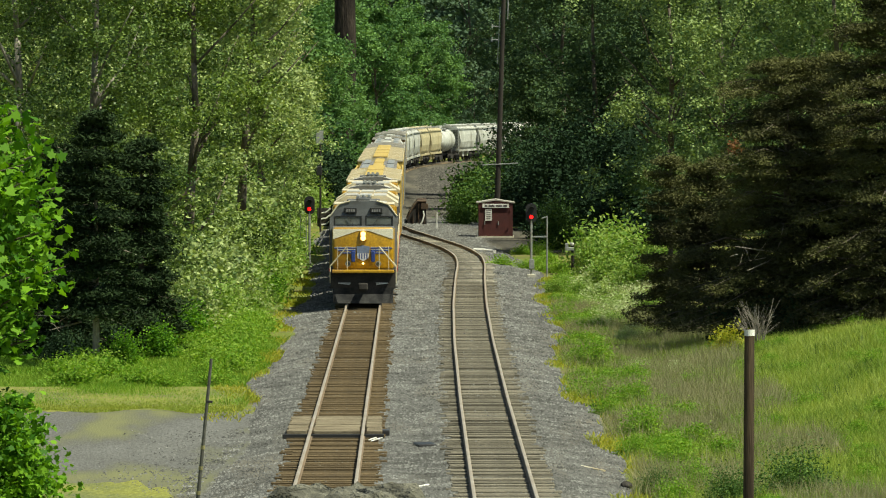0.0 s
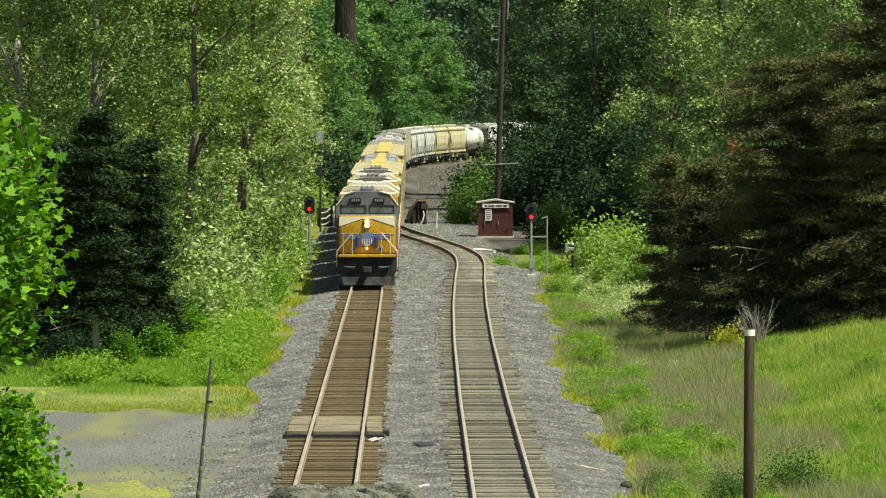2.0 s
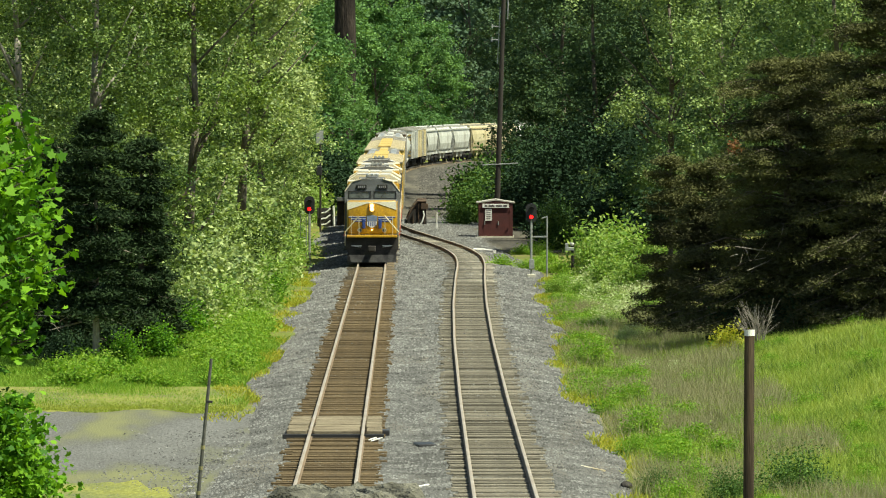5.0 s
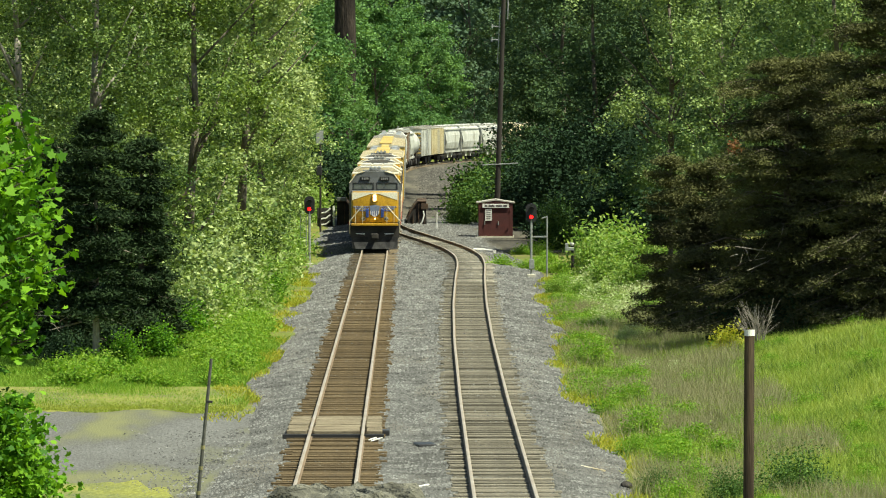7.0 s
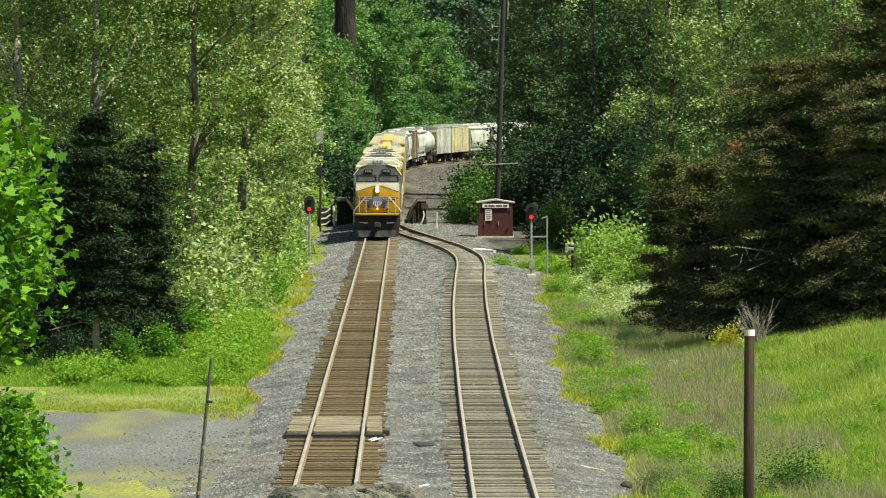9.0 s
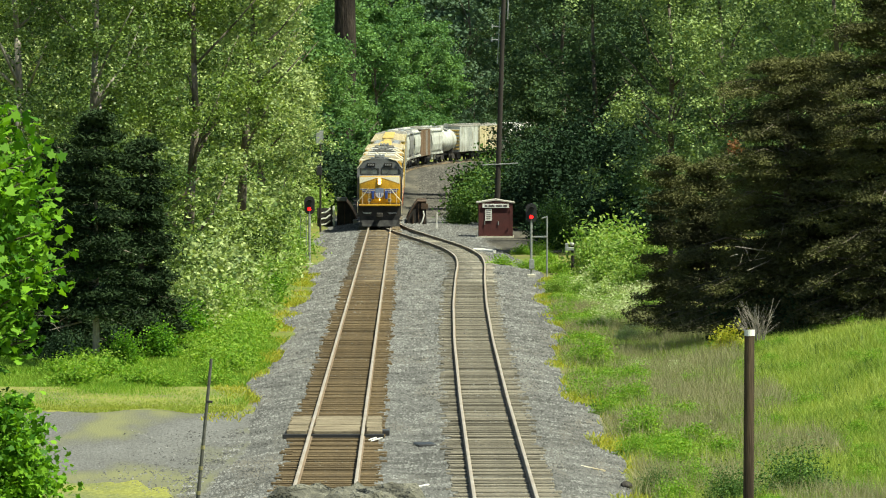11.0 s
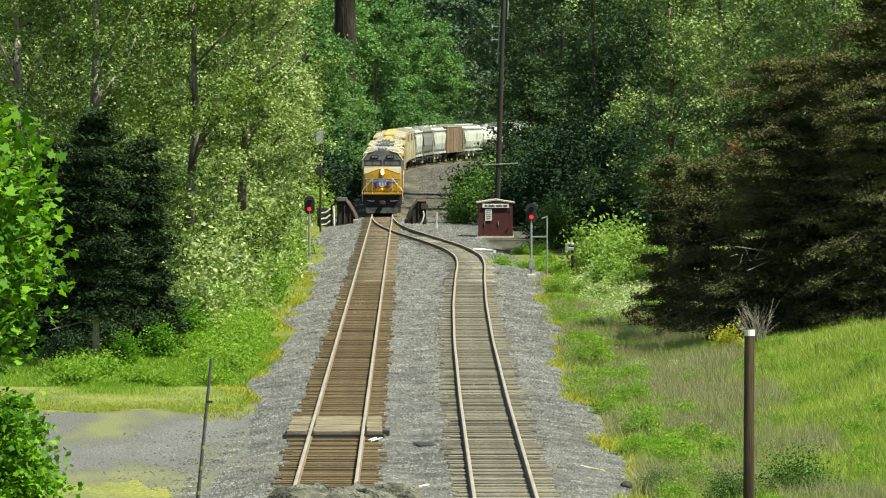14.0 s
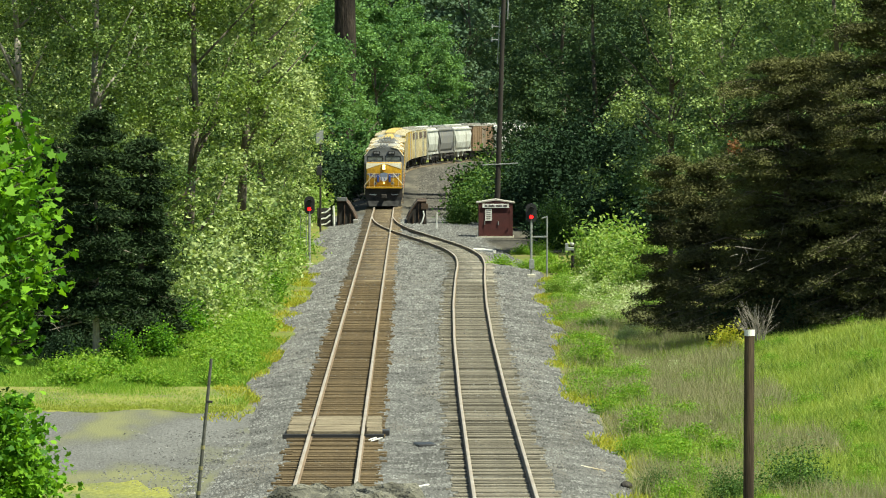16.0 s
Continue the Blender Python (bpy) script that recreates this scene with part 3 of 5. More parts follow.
def crown_points(height, crown_r, crown_base, clumps, per, spread, rng, droop=0.7, cone=0.25, lump=0.24):
    """Leaf places: boughs in a lobed crown, clumps on each bough, leaves in each clump."""
    boughs = max(6, clumps // 9)
    u = rng.uniform(0, 1, boughs)
    a = rng.uniform(0, math.tau, boughs)
    wide = (1 - np.abs(2 * u - 1) ** 4) ** 0.5 * (1 - cone * u) * (0.86 + 0.14 * np.sin(3 * a + 7 * u))
    r = crown_r * wide * rng.uniform(0.25, 1.0, boughs) ** 0.4
    c = np.stack([r * np.cos(a), r * np.sin(a), crown_base + (height - crown_base) * u], 1)
    out = np.stack([np.cos(a), np.sin(a), np.full(boughs, 0.25)], 1)
    big = crown_r * lump * rng.uniform(0.7, 1.3, boughs)
    w = rng.normal(size=(boughs, 9, 3)) * big[:, None, None] * (1, 1, 0.55) + out[:, None] * (rng.normal(0, 0.6, (boughs, 9)) * big[:, None])[..., None]
    c = (c[:, None] + w).reshape(-1, 3)
    c[:, 2] = np.clip(c[:, 2], 0.3, None)
    n = len(c)
    k = rng.uniform(0.6, 1.4, n)
    return np.repeat(c, per, 0) + rng.normal(size=(n * per, 3)) * np.repeat(k, per)[:, None] * (spread, spread, spread * droop)


def make_tree(label, m, height, crown_r, crown_base, leaf, clumps, per, size, seed, bark=None, spread=0.36, trunk_r=None, group="", category="tree", name="tree", shape=leaf_quads, lump=0.24):
    rng = np.random.default_rng(seed)
    t = thing(name, label, category, m, group)
    bm = B()
    limbs(bm, height, trunk_r or height * 0.016, crown_r, crown_base, rng, 10)
    part("trunk", bm, bark or M_BARK, t, smooth=True)
    p = crown_points(height, crown_r, crown_base, clumps, per, spread, rng, lump=lump)
    v, f = shape(p, size, rng)
    ob = soup("crown", v, f, leaf)
    ob.parent = t
    return t


def make_bush(label, m, height, radius, leaf, clumps, per, size, seed, group="", name="bush"):
    rng = np.random.default_rng(seed)
    t = thing(name, label, "bush", m, group)
    bm = B()
    tube(bm, (0, 0, -0.2), (0.1 * radius, 0, height * 0.7), 0.03, 0.01, 6)
    part("stem", bm, M_BARK, t)
    d = rng.normal(size=(clumps, 3))
    d[:, 2] = np.abs(d[:, 2])
    d /= np.linalg.norm(d, axis=1)[:, None]
    r = rng.uniform(0.2, 1, clumps) ** 0.5 * (0.8 + 0.3 * np.sin(d[:, 0] * 6) * np.cos(d[:, 1] * 5))
    c = d * r[:, None] * (radius, radius, height * 0.9)
    s = 0.13 * (radius + height) / 2 + 0.08
    p = np.repeat(c, per, 0) + rng.normal(size=(clumps * per, 3)) * s
    p[:, 2] = np.abs(p[:, 2])
    v, f = leaf_quads(p, size, rng)
    ob = soup("foliage", v, f, leaf)
    ob.parent = t
    return t


def make_pine(label, m, height, radius, leaf, seed, clumps, per, size=0.2, base=0.2, power=0.5, bark=None, trunk_r=0.25, dead=0):
    """Trunk with boughs, and flat tufts of needles that hang in ragged layers."""
    rng = np.random.default_rng(seed)
    t = thing("pine", label, "tree", m)
    bm = B()
    tube(bm, (0, 0, -0.3), (0, 0, height * 0.97), trunk_r, 0.03, 10)
    levels = max(8, int((height - base) / 0.66))
    tips, dirs, length = [], [], []
    for k in range(levels):
        u = (k + 0.3) / levels
        ring = max(4, int(round(clumps / 6 / levels * 1.45 * (1.15 - 0.6 * u))))
        for q in range(ring):
            ang = math.tau * (q + rng.uniform(-0.35, 0.35)) / ring + 1.9 * k
            lob = 0.82 + 0.16 * math.sin(2 * ang + 9 * u) + 0.12 * math.sin(3 * ang - 17 * u)
            ln = radius * ((1 - u) ** power * 0.95 + 0.05) * lob * rng.uniform(0.55, 1.1)
            d = Vector((math.cos(ang), math.sin(ang), 0))
            o = Vector((0, 0, base + (height - base) * u + rng.normal(0, 0.17)))
            tip = o + d * ln + Vector((0, 0, (0.10 - 0.28 * (1 - u)) * ln))
            o.z, tip.z = max(0.15, o.z), max(0.2, tip.z)
            mid = o.lerp(tip, 0.55) + Vector((0, 0, 0.10 * ln))
            tube(bm, o, mid, 0.05, 0.03, 4)
            tube(bm, mid, tip, 0.03, 0.01, 4)
            tips.append((o, mid, tip))
            dirs.append(d)
            length.append(ln)
    part("trunk", bm, bark or M_BARK, t)
    tufts = []
    for (o, mid, tip), d, ln in zip(tips, dirs, length):
        n = 20
        w = rng.uniform(0.15, 1.0, n) ** 0.7
        c = np.array(o)[None] * ((1 - w) ** 2)[:, None] + 2 * np.array(mid)[None] * (w * (1 - w))[:, None] + np.array(tip)[None] * (w ** 2)[:, None]
        side = rng.normal(0, 0.30, n) * ln * (0.25 + 0.9 * w * (1.25 - w))
        c += np.array((-d.y, d.x, 0))[None] * side[:, None]
        c[:, 2] -= 0.22 * np.abs(side) - rng.normal(0, 0.07, n)
        tufts.append(c)
    c = np.concatenate(tufts)
    n = max(10, int(clumps * per / len(c)))
    p = np.repeat(c, n, 0) + rng.normal(size=(len(c) * n, 3)) * (0.21, 0.21, 0.085)
    p[:, 2] = np.clip(p[:, 2], 0.03, None)
    v, f = leaf_quads(p, size, rng, 0.45, 0.28)
    ob = soup("needles", v, f, leaf)
    ob.parent = t
    for i in range(dead):
        ang = rng.uniform(math.pi, math.tau)
        h = rng.uniform(0.6, height * 0.3)
        q = Vector((math.cos(ang), math.sin(ang), 0)) * radius * rng.uniform(0.8, 1.05)
        bm = B()
        tube(bm, q * 0.3 + Vector((0, 0, h)), q + Vector((0, 0, h + rng.uniform(-0.4, 0.5))), 0.04, 0.012, 5)
        for j in range(4):
            e = q * rng.uniform(0.75, 1.0) + Vector((0, 0, h))
            tube(bm, e, e + Vector(rng.normal(0, 0.3, 3)), 0.012, 0.005, 4)
        part("dead_branch", bm, M_PALE_BARK, t, "bare pale dead branch")
    return t


def at(x, y, turn=0.0):
    x, y = spot(x, y)
    return pose(x, y, float(land(x, y)), 0, 0, turn)


def put(t, x, y, turn, s=1.0, label=""):
    c = copy_thing(t, at(x, y, turn))
    c.scale = (s, s, s)
    return tagged(c, label) if label else c


def left_wood():
    g = "trees along the line"
    a = make_tree("tall leafy poplar with glinting yellow-green leaves", at(-13.6, 228), 19, 4.8, 1.0, L_DIM, 620, 95, 0.165, 11, M_PALE_BARK, spread=0.3, group=g, lump=0.19)
    b = make_tree("broad leafy alder with bright green leaves", at(-10.4, 252), 19, 4.4, 0.2, L_POPLAR, 600, 92, 0.175, 12, M_BARK, spread=0.3, group=g, lump=0.19)
    c = make_tree("leafy alder in green leaf beside the line", at(-9.6, 296), 20, 3.9, 0.0, L_PALE, 540, 80, 0.20, 13, M_BARK, spread=0.32, group=g, lump=0.19)
    put(c, -9.3, 335, 140, 0.95)
    put(b, -11.0, 385, 70, 1.1)
    put(a, -18.0, 250, 200, 1.1)
    put(c, -14.5, 275, 90, 1.15)
    put(b, -15.5, 320, 200, 1.15)
    put(c, -21.5, 290, 10, 1.1)
    put(a, -17.5, 370, 20, 1.2)
    put(c, -24.0, 330, 120, 1.2)
    put(c, -12.0, 440, 30, 1.1)
    make_pine("dark fir with a bare pale trunk at the wood's edge", at(-11.4, 195), 9.6, 2.3, L_FIR, 21, 420, 120, 0.2, 2.2, 0.5, M_PALE_BARK, 0.15, dead=2)
    make_pine("dark fir standing behind another fir", at(-10.2, 204), 8.4, 2.1, L_FIR, 22, 420, 110, 0.2, 0.3, 0.42, trunk_r=0.17)
    make_pine("dark fir in the shade of the wood", at(-12.9, 201), 8.4, 2.5, L_FIR, 23, 440, 110, 0.2, 0.2, 0.42)
    # its dark leaves stand in for the shade behind and below the firs
    u = make_bush("leafy undergrowth coloured dark for the wood's shade", at(-12.6, 214), 3.2, 2.2, L_SHADE, 130, 50, 0.2, 34, group="undergrowth")
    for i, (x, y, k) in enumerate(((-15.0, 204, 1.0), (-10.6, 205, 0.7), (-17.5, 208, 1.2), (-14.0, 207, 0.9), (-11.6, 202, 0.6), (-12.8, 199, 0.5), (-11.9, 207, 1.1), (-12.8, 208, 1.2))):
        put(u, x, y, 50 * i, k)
    s = make_bush("pale green bramble thicket on the bank", at(-7.6, 262), 2.3, 1.6, L_BUSH, 120, 45, 0.17, 31, group="bank thicket")
    k2 = make_bush("leafy green alder shrub at the wood's edge", at(-8.8, 256), 3.0, 1.5, L_PALE, 150, 45, 0.2, 35, group="bank shrubs")
    spots = [(-6.6, 246, 0.9), (-7.4, 231, 0.95), (-6.7, 280, 1.05), (-6.9, 298, 1.2), (-7.2, 316, 1.25), (-7.2, 336, 1.15), (-8.2, 250, 1.2), (-8.4, 274, 1.35), (-8.6, 300, 1.4), (-8.6, 222, 1.0), (-7.8, 355, 1.1), (-7.6, 372, 1.0), (-9.4, 330, 1.5), (-9.6, 355, 1.6), (-9.0, 238, 1.3), (-9.6, 262, 1.5), (-10.2, 285, 1.6), (-8.9, 392, 1.5), (-7.3, 405, 1.2), (-7.0, 425, 1.3), (-6.8, 450, 1.5), (-7.0, 480, 1.7), (-6.8, 515, 1.7), (-7.2, 550, 1.9), (-9.0, 440, 1.9), (-9.0, 500, 2.1), (-6.5, 240, 0.7), (-6.45, 268, 0.85), (-6.4, 288, 0.95), (-6.5, 307, 1.0), (-6.7, 326, 1.05), (-7.6, 241, 1.1), (-7.6, 288, 1.3), (-7.9, 309, 1.4)]
    for i, (x, y, k) in enumerate(spots):
        put(u if y > 440 else k2 if x < -7.5 else s, x - (1.2 if y > 332 else 0.5 if x < -7.5 else 0.85), y, 47 * i, k)
    w = make_bush("low bright green weed clump", at(-6.5, 226), 0.8, 1.0, L_WEED, 70, 32, 0.105, 32, group="weeds at the wood's edge", name="weed_clump")
    rng = random.Random(5)
    for i in range(44):
        y = rng.uniform(184, 236)
        x = rng.uniform(-9.0, -5.9 - 0.01 * (y - 176)) if y > 196 else rng.uniform(-13, -6.2)
        put(w, x, y, rng.uniform(0, 360), rng.uniform(0.5, 1.3))
    b2 = make_bush("leafy green sapling on the bank", at(-6.75, 254), 2.5, 0.75, L_BRIGHT, 80, 45, 0.13, 33)
    put(b2, -7.0, 292, 60, 0.9)
    put(b2, -10.5, 197, 60, 0.75)
    put(b2, -9.3, 200, 160, 0.8)
    put(b2, -8.7, 212, 20, 1.0)
    put(b2, -7.6, 246, 100, 1.1)


def near_maple():
    t = thing("maple", "near maple with large bright green leaves", "tree", pose(-8.25, 96, -0.5))
    rng = np.random.default_rng(41)
    bm = B()
    tube(bm, (0, 0, -0.2), (0, 0.3, 4.5), 0.22, 0.14, 10)
    tube(bm, (0, 0.3, 4.5), (0.1, 0.2, 10.2), 0.14, 0.05, 8)
    pts = []
    for z, ln, n in ((8.6, 1.9, 620), (7.9, 2.05, 720), (7.1, 2.1, 820), (6.5, 1.7, 660), (6.0, 1.5, 420), (9.2, 1.7, 460), (9.8, 1.2, 300)):
        for j in range(5):
            a = radians(-75 + 37 * j) + rng.normal(0, 0.12)
            e = Vector((math.cos(a) * ln, math.sin(a) * ln, z + rng.uniform(-0.2, 0.2)))
            tube(bm, (0, 0.2, z - 0.6), e, 0.05, 0.012, 5)
            u = rng.uniform(0.35, 1.0, n // 6)
            p = np.stack([e.x * u, e.y * u, (z - 0.6) + (e.z - z + 0.6) * u], 1) + rng.normal(size=(n // 6, 3)) * (0.24, 0.24, 0.22)
            pts.append(p)
    part("trunk", bm, M_BARK, t)
    v, f = lobed_leaves(np.concatenate(pts), 0.21, rng)
    ob = soup("crown", v, f, L_BRIGHT)
    ob.parent = t
    make_tree("near shrub with dense bright green leaves", pose(-7.95, 96, -0.5), 5.15, 1.55, 1.2, L_BRIGHT, 260, 75, 0.14, 42, spread=0.2, category="shrub", name="shrub", shape=lobed_leaves)


def right_wood():
    g = "trees along the line"
    # shade of the taller trees is painted into this poplar's leaves
    a = make_tree("leafy poplar with shade painted into its leaf colour", at(13.8, 395), 20, 5.0, 0.0, L_POPLAR_SHADED, 420, 80, 0.24, 51, M_BARK, group=g)
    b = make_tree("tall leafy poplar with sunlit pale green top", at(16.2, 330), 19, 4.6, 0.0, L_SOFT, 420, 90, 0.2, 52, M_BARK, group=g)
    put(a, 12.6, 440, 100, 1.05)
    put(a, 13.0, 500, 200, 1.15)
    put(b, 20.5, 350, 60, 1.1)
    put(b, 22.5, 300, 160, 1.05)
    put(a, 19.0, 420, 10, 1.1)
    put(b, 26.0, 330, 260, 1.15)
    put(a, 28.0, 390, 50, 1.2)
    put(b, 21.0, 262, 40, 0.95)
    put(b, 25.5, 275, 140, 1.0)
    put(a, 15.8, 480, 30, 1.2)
    # row on the sun side, partly out of view, added to shade the wood
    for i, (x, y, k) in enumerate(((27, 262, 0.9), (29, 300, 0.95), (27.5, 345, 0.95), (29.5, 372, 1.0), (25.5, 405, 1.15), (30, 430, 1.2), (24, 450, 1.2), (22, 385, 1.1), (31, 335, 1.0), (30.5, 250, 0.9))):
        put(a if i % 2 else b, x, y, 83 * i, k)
    old = make_pine("broad dark pine with drooping layered boughs", at(14.5, 206), 10.6, 4.9, L_PINE, 61, 780, 230, 0.15, 0.0, 0.36, trunk_r=0.28, dead=3)
    rng = np.random.default_rng(65)
    v, f = leaf_quads(rng.normal(size=(110, 3)) * (0.14, 0.14, 0.16) + (-2.3, -4.0, 7.1), 0.16, rng, 0.2, 0.35)
    ob = soup("dead_tuft", v, f, L_RUST)
    ob.parent = old
    tagged(ob, "orange-brown dead tuft of needles", kind="stuff")
    twigs = thing("bare_shrub", "bare grey-brown twiggy shrub at the pines' foot", "bush", at(12.9, 197.5))
    bm = B()
    for i in range(34):
        ang, ln = rng.uniform(0, math.tau), rng.uniform(0.2, 1.1)
        tip = Vector((math.cos(ang) * ln, math.sin(ang) * ln, rng.uniform(0.8, 1.7)))
        tube(bm, (0.1 * math.cos(ang), 0.1 * math.sin(ang), -0.1), tip * 0.6, 0.015, 0.01, 4)
        for j in range(3):
            tube(bm, tip * 0.6, tip + Vector(rng.normal(0, 0.15, 3)), 0.008, 0.004, 3)
    part("twig", bm, M_PALE_BARK, twigs)
    make_bush("small shrub with yellow leaves below the pines", at(11.8, 198.5), 1.1, 0.8, L_YELLOW, 50, 30, 0.12, 76)
    make_pine("tall dark pine with ragged layered boughs", at(18.3, 203), 12.9, 4.8, L_PINE, 62, 820, 230, 0.15, 0.0, 0.38, trunk_r=0.3)
    make_pine("smaller dark pine beside taller pines", at(12.0, 216), 7.0, 2.4, L_PINE, 63, 420, 150, 0.16, 0.0, 0.4, trunk_r=0.2)
    make_pine("dark pine at the meadow's end", at(21.6, 206), 10.0, 4.4, L_PINE, 64, 500, 140, 0.2, 0.0, 0.45, trunk_r=0.25)
    make_pine("dark pine rising between two broader pines", at(16.6, 213), 10.6, 3.6, L_PINE, 66, 480, 150, 0.16, 0.0, 0.42, trunk_r=0.22)
    make_pine("slender brownish pine at the end of the row", at(10.9, 224), 7.4, 1.9, L_PINE, 67, 330, 130, 0.16, 0.0, 0.5, trunk_r=0.16)
    s = make_bush("roadside bush with light green leaves", at(10.3, 272), 2.0, 1.3, L_BUSH, 110, 40, 0.16, 71, group="bushes beside the line")
    for i, (x, y, k) in enumerate(((10.4, 290, 1.2), (10.9, 298, 1.6), (11.8, 280, 1.5), (9.3, 258, 0.5), (10.8, 262, 0.9), (9.6, 246, 0.5), (7.6, 250, 0.4), (8.2, 240, 0.4), (8.4, 264, 0.45), (7.3, 268, 0.4), (8.8, 231, 0.4), (8.0, 277, 0.4), (9.3, 272, 0.5), (12.2, 262, 1.2), (10.6, 236, 0.55))):
        put(s, x, y, 61 * i, k)
    d = make_bush("green bush beside the equipment hut", at(4.9, 408), 3.4, 2.0, L_MID, 150, 45, 0.22, 72, group="bushes behind the yard")
    for i, (x, y, k) in enumerate(((6.2, 425, 1.4), (5.6, 445, 1.3), (3.6, 400, 0.5), (7.0, 455, 1.5))):
        put(d, x, y, 77 * i, k)
    # shade behind the yard, painted as dark leaves
    dk = make_bush("bush behind the yard with shade in its leaf colour", at(8.4, 405), 4.4, 2.4, L_SHADE, 170, 50, 0.26, 79, group="shaded bushes")
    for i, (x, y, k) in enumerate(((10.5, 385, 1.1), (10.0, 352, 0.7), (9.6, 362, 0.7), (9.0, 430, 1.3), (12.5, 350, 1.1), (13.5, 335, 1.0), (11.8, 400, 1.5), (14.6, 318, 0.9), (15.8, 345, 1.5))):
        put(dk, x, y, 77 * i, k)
    # added to darken the lower wood; the shade is in the leaf colour
    tall = make_bush("tall thicket with deep shade in its leaf colour", at(12.2, 384), 9.0, 4.2, L_SHADE, 420, 60, 0.26, 84, group="shaded thicket", name="thicket")
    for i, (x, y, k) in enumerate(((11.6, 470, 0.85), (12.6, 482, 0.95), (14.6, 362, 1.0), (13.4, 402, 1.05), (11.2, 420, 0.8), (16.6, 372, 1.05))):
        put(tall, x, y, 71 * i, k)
    make_bush("tall conical sapling in the shade behind the signal", at(9.3, 338), 4.4, 0.95, L_MID, 110, 45, 0.16, 80, name="sapling")
    q = make_bush("pale flowering weed clump beside the ballast", at(8.9, 236), 0.9, 1.0, L_FLOWER, 70, 34, 0.09, 78, group="flowering weeds", name="flowering_weed")
    for i, (x, y, k) in enumerate(((9.6, 244, 1.0), (8.3, 250, 0.8), (9.2, 258, 1.1), (10.1, 262, 1.0), (8.6, 268, 0.9), (9.4, 276, 1.1), (10.4, 250, 1.2), (8.0, 226, 0.7), (9.0, 218, 0.8), (8.4, 196, 0.6), (9.6, 190, 0.6), (10.8, 240, 1.1))):
        put(q, x, y, 53 * i, k)
    w = make_bush("low leafy weed clump by the ballast", at(7.2, 302), 0.75, 1.0, L_WEED, 70, 32, 0.105, 73, group="weeds by the ballast", name="weed_clump")
    rng = random.Random(15)
    for i in range(10):
        put(w, rng.uniform(5.2, 8.4), rng.uniform(300, 335), rng.uniform(0, 360), rng.uniform(0.6, 1.1))
    for i in range(90):
        y = rng.uniform(128, 285)
        x = edge_right(y) + 0.5 + abs(rng.gauss(0, 1.5))
        put(w, x, y, rng.uniform(0, 360), rng.uniform(0.35, 0.85))
    for i in range(110):
        x, y = rng.uniform(7.5, 18), rng.uniform(130, 205)
        put(w, x, y, rng.uniform(0, 360), rng.uniform(0.25, 0.6))
    # fills the bright gaps under the pines with shade-dark leaves
    e = make_bush("undergrowth beneath the pines, leaves coloured dark for shade", at(13.2, 205), 1.6, 1.8, L_SHADE, 90, 45, 0.16, 77, group="undergrowth")
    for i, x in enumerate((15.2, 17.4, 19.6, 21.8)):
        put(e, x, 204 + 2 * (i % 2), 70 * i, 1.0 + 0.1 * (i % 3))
    m = make_bush("dark green broom bush in the grass", at(9.8, 135.5), 1.35, 1.05, L_MID, 90, 70, 0.07, 74)
    put(m, 8.1, 134, 100, 0.75)
    put(m, 6.4, 137, 100, 0.55)
    n = make_bush("fresh green leafy bush in the grass", at(7.1, 145), 0.85, 0.75, L_WEED, 70, 60, 0.075, 75)
    for x, y, k in ((6.9, 158, 1.0), (6.3, 151, 0.7), (7.4, 139, 0.8), (6.9, 200, 1.2), (7.4, 175, 0.9), (7.8, 186, 1.0), (6.3, 170, 0.8)):
        put(n, x, y, 30, k)


def far_wood():
    bm = B()
    tube(bm, (0, 0, -0.5), (0.2, 0, 14), 1.1, 1.05, 14)
    tube(bm, (0.2, 0, 14), (0.1, 0, 26), 1.05, 0.9, 14)
    alone("old_snag", bm, M_SNAG, "huge dark bare trunk rising above the trees", "tree trunk", at(-6.7, 542))
    g = "trees behind the curve"
    # leaf colour of these far trees includes the haze
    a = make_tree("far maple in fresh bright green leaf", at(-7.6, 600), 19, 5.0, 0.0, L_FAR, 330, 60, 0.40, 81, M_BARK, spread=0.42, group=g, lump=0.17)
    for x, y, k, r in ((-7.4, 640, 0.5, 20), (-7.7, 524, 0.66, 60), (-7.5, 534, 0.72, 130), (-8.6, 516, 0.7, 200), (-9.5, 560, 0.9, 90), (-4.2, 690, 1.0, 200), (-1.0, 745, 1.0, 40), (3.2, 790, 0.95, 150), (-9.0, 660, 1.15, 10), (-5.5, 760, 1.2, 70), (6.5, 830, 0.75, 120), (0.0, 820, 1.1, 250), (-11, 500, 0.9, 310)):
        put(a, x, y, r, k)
    d = make_tree("forest tree on the far hillside, haze painted into its leaves", at(-30, 880), 22, 5.5, 0.0, L_HAZED, 270, 24, 0.66, 82, M_BARK, spread=0.55, lump=0.18, group="far hillside forest")
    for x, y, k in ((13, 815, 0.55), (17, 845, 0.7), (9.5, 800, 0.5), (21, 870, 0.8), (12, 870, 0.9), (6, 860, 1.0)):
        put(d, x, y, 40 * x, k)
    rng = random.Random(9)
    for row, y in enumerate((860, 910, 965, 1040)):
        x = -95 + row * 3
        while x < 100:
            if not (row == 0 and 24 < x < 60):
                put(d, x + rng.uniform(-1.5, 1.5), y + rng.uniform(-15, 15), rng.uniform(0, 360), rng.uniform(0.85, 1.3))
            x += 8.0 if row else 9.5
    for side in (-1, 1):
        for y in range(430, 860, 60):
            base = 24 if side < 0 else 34
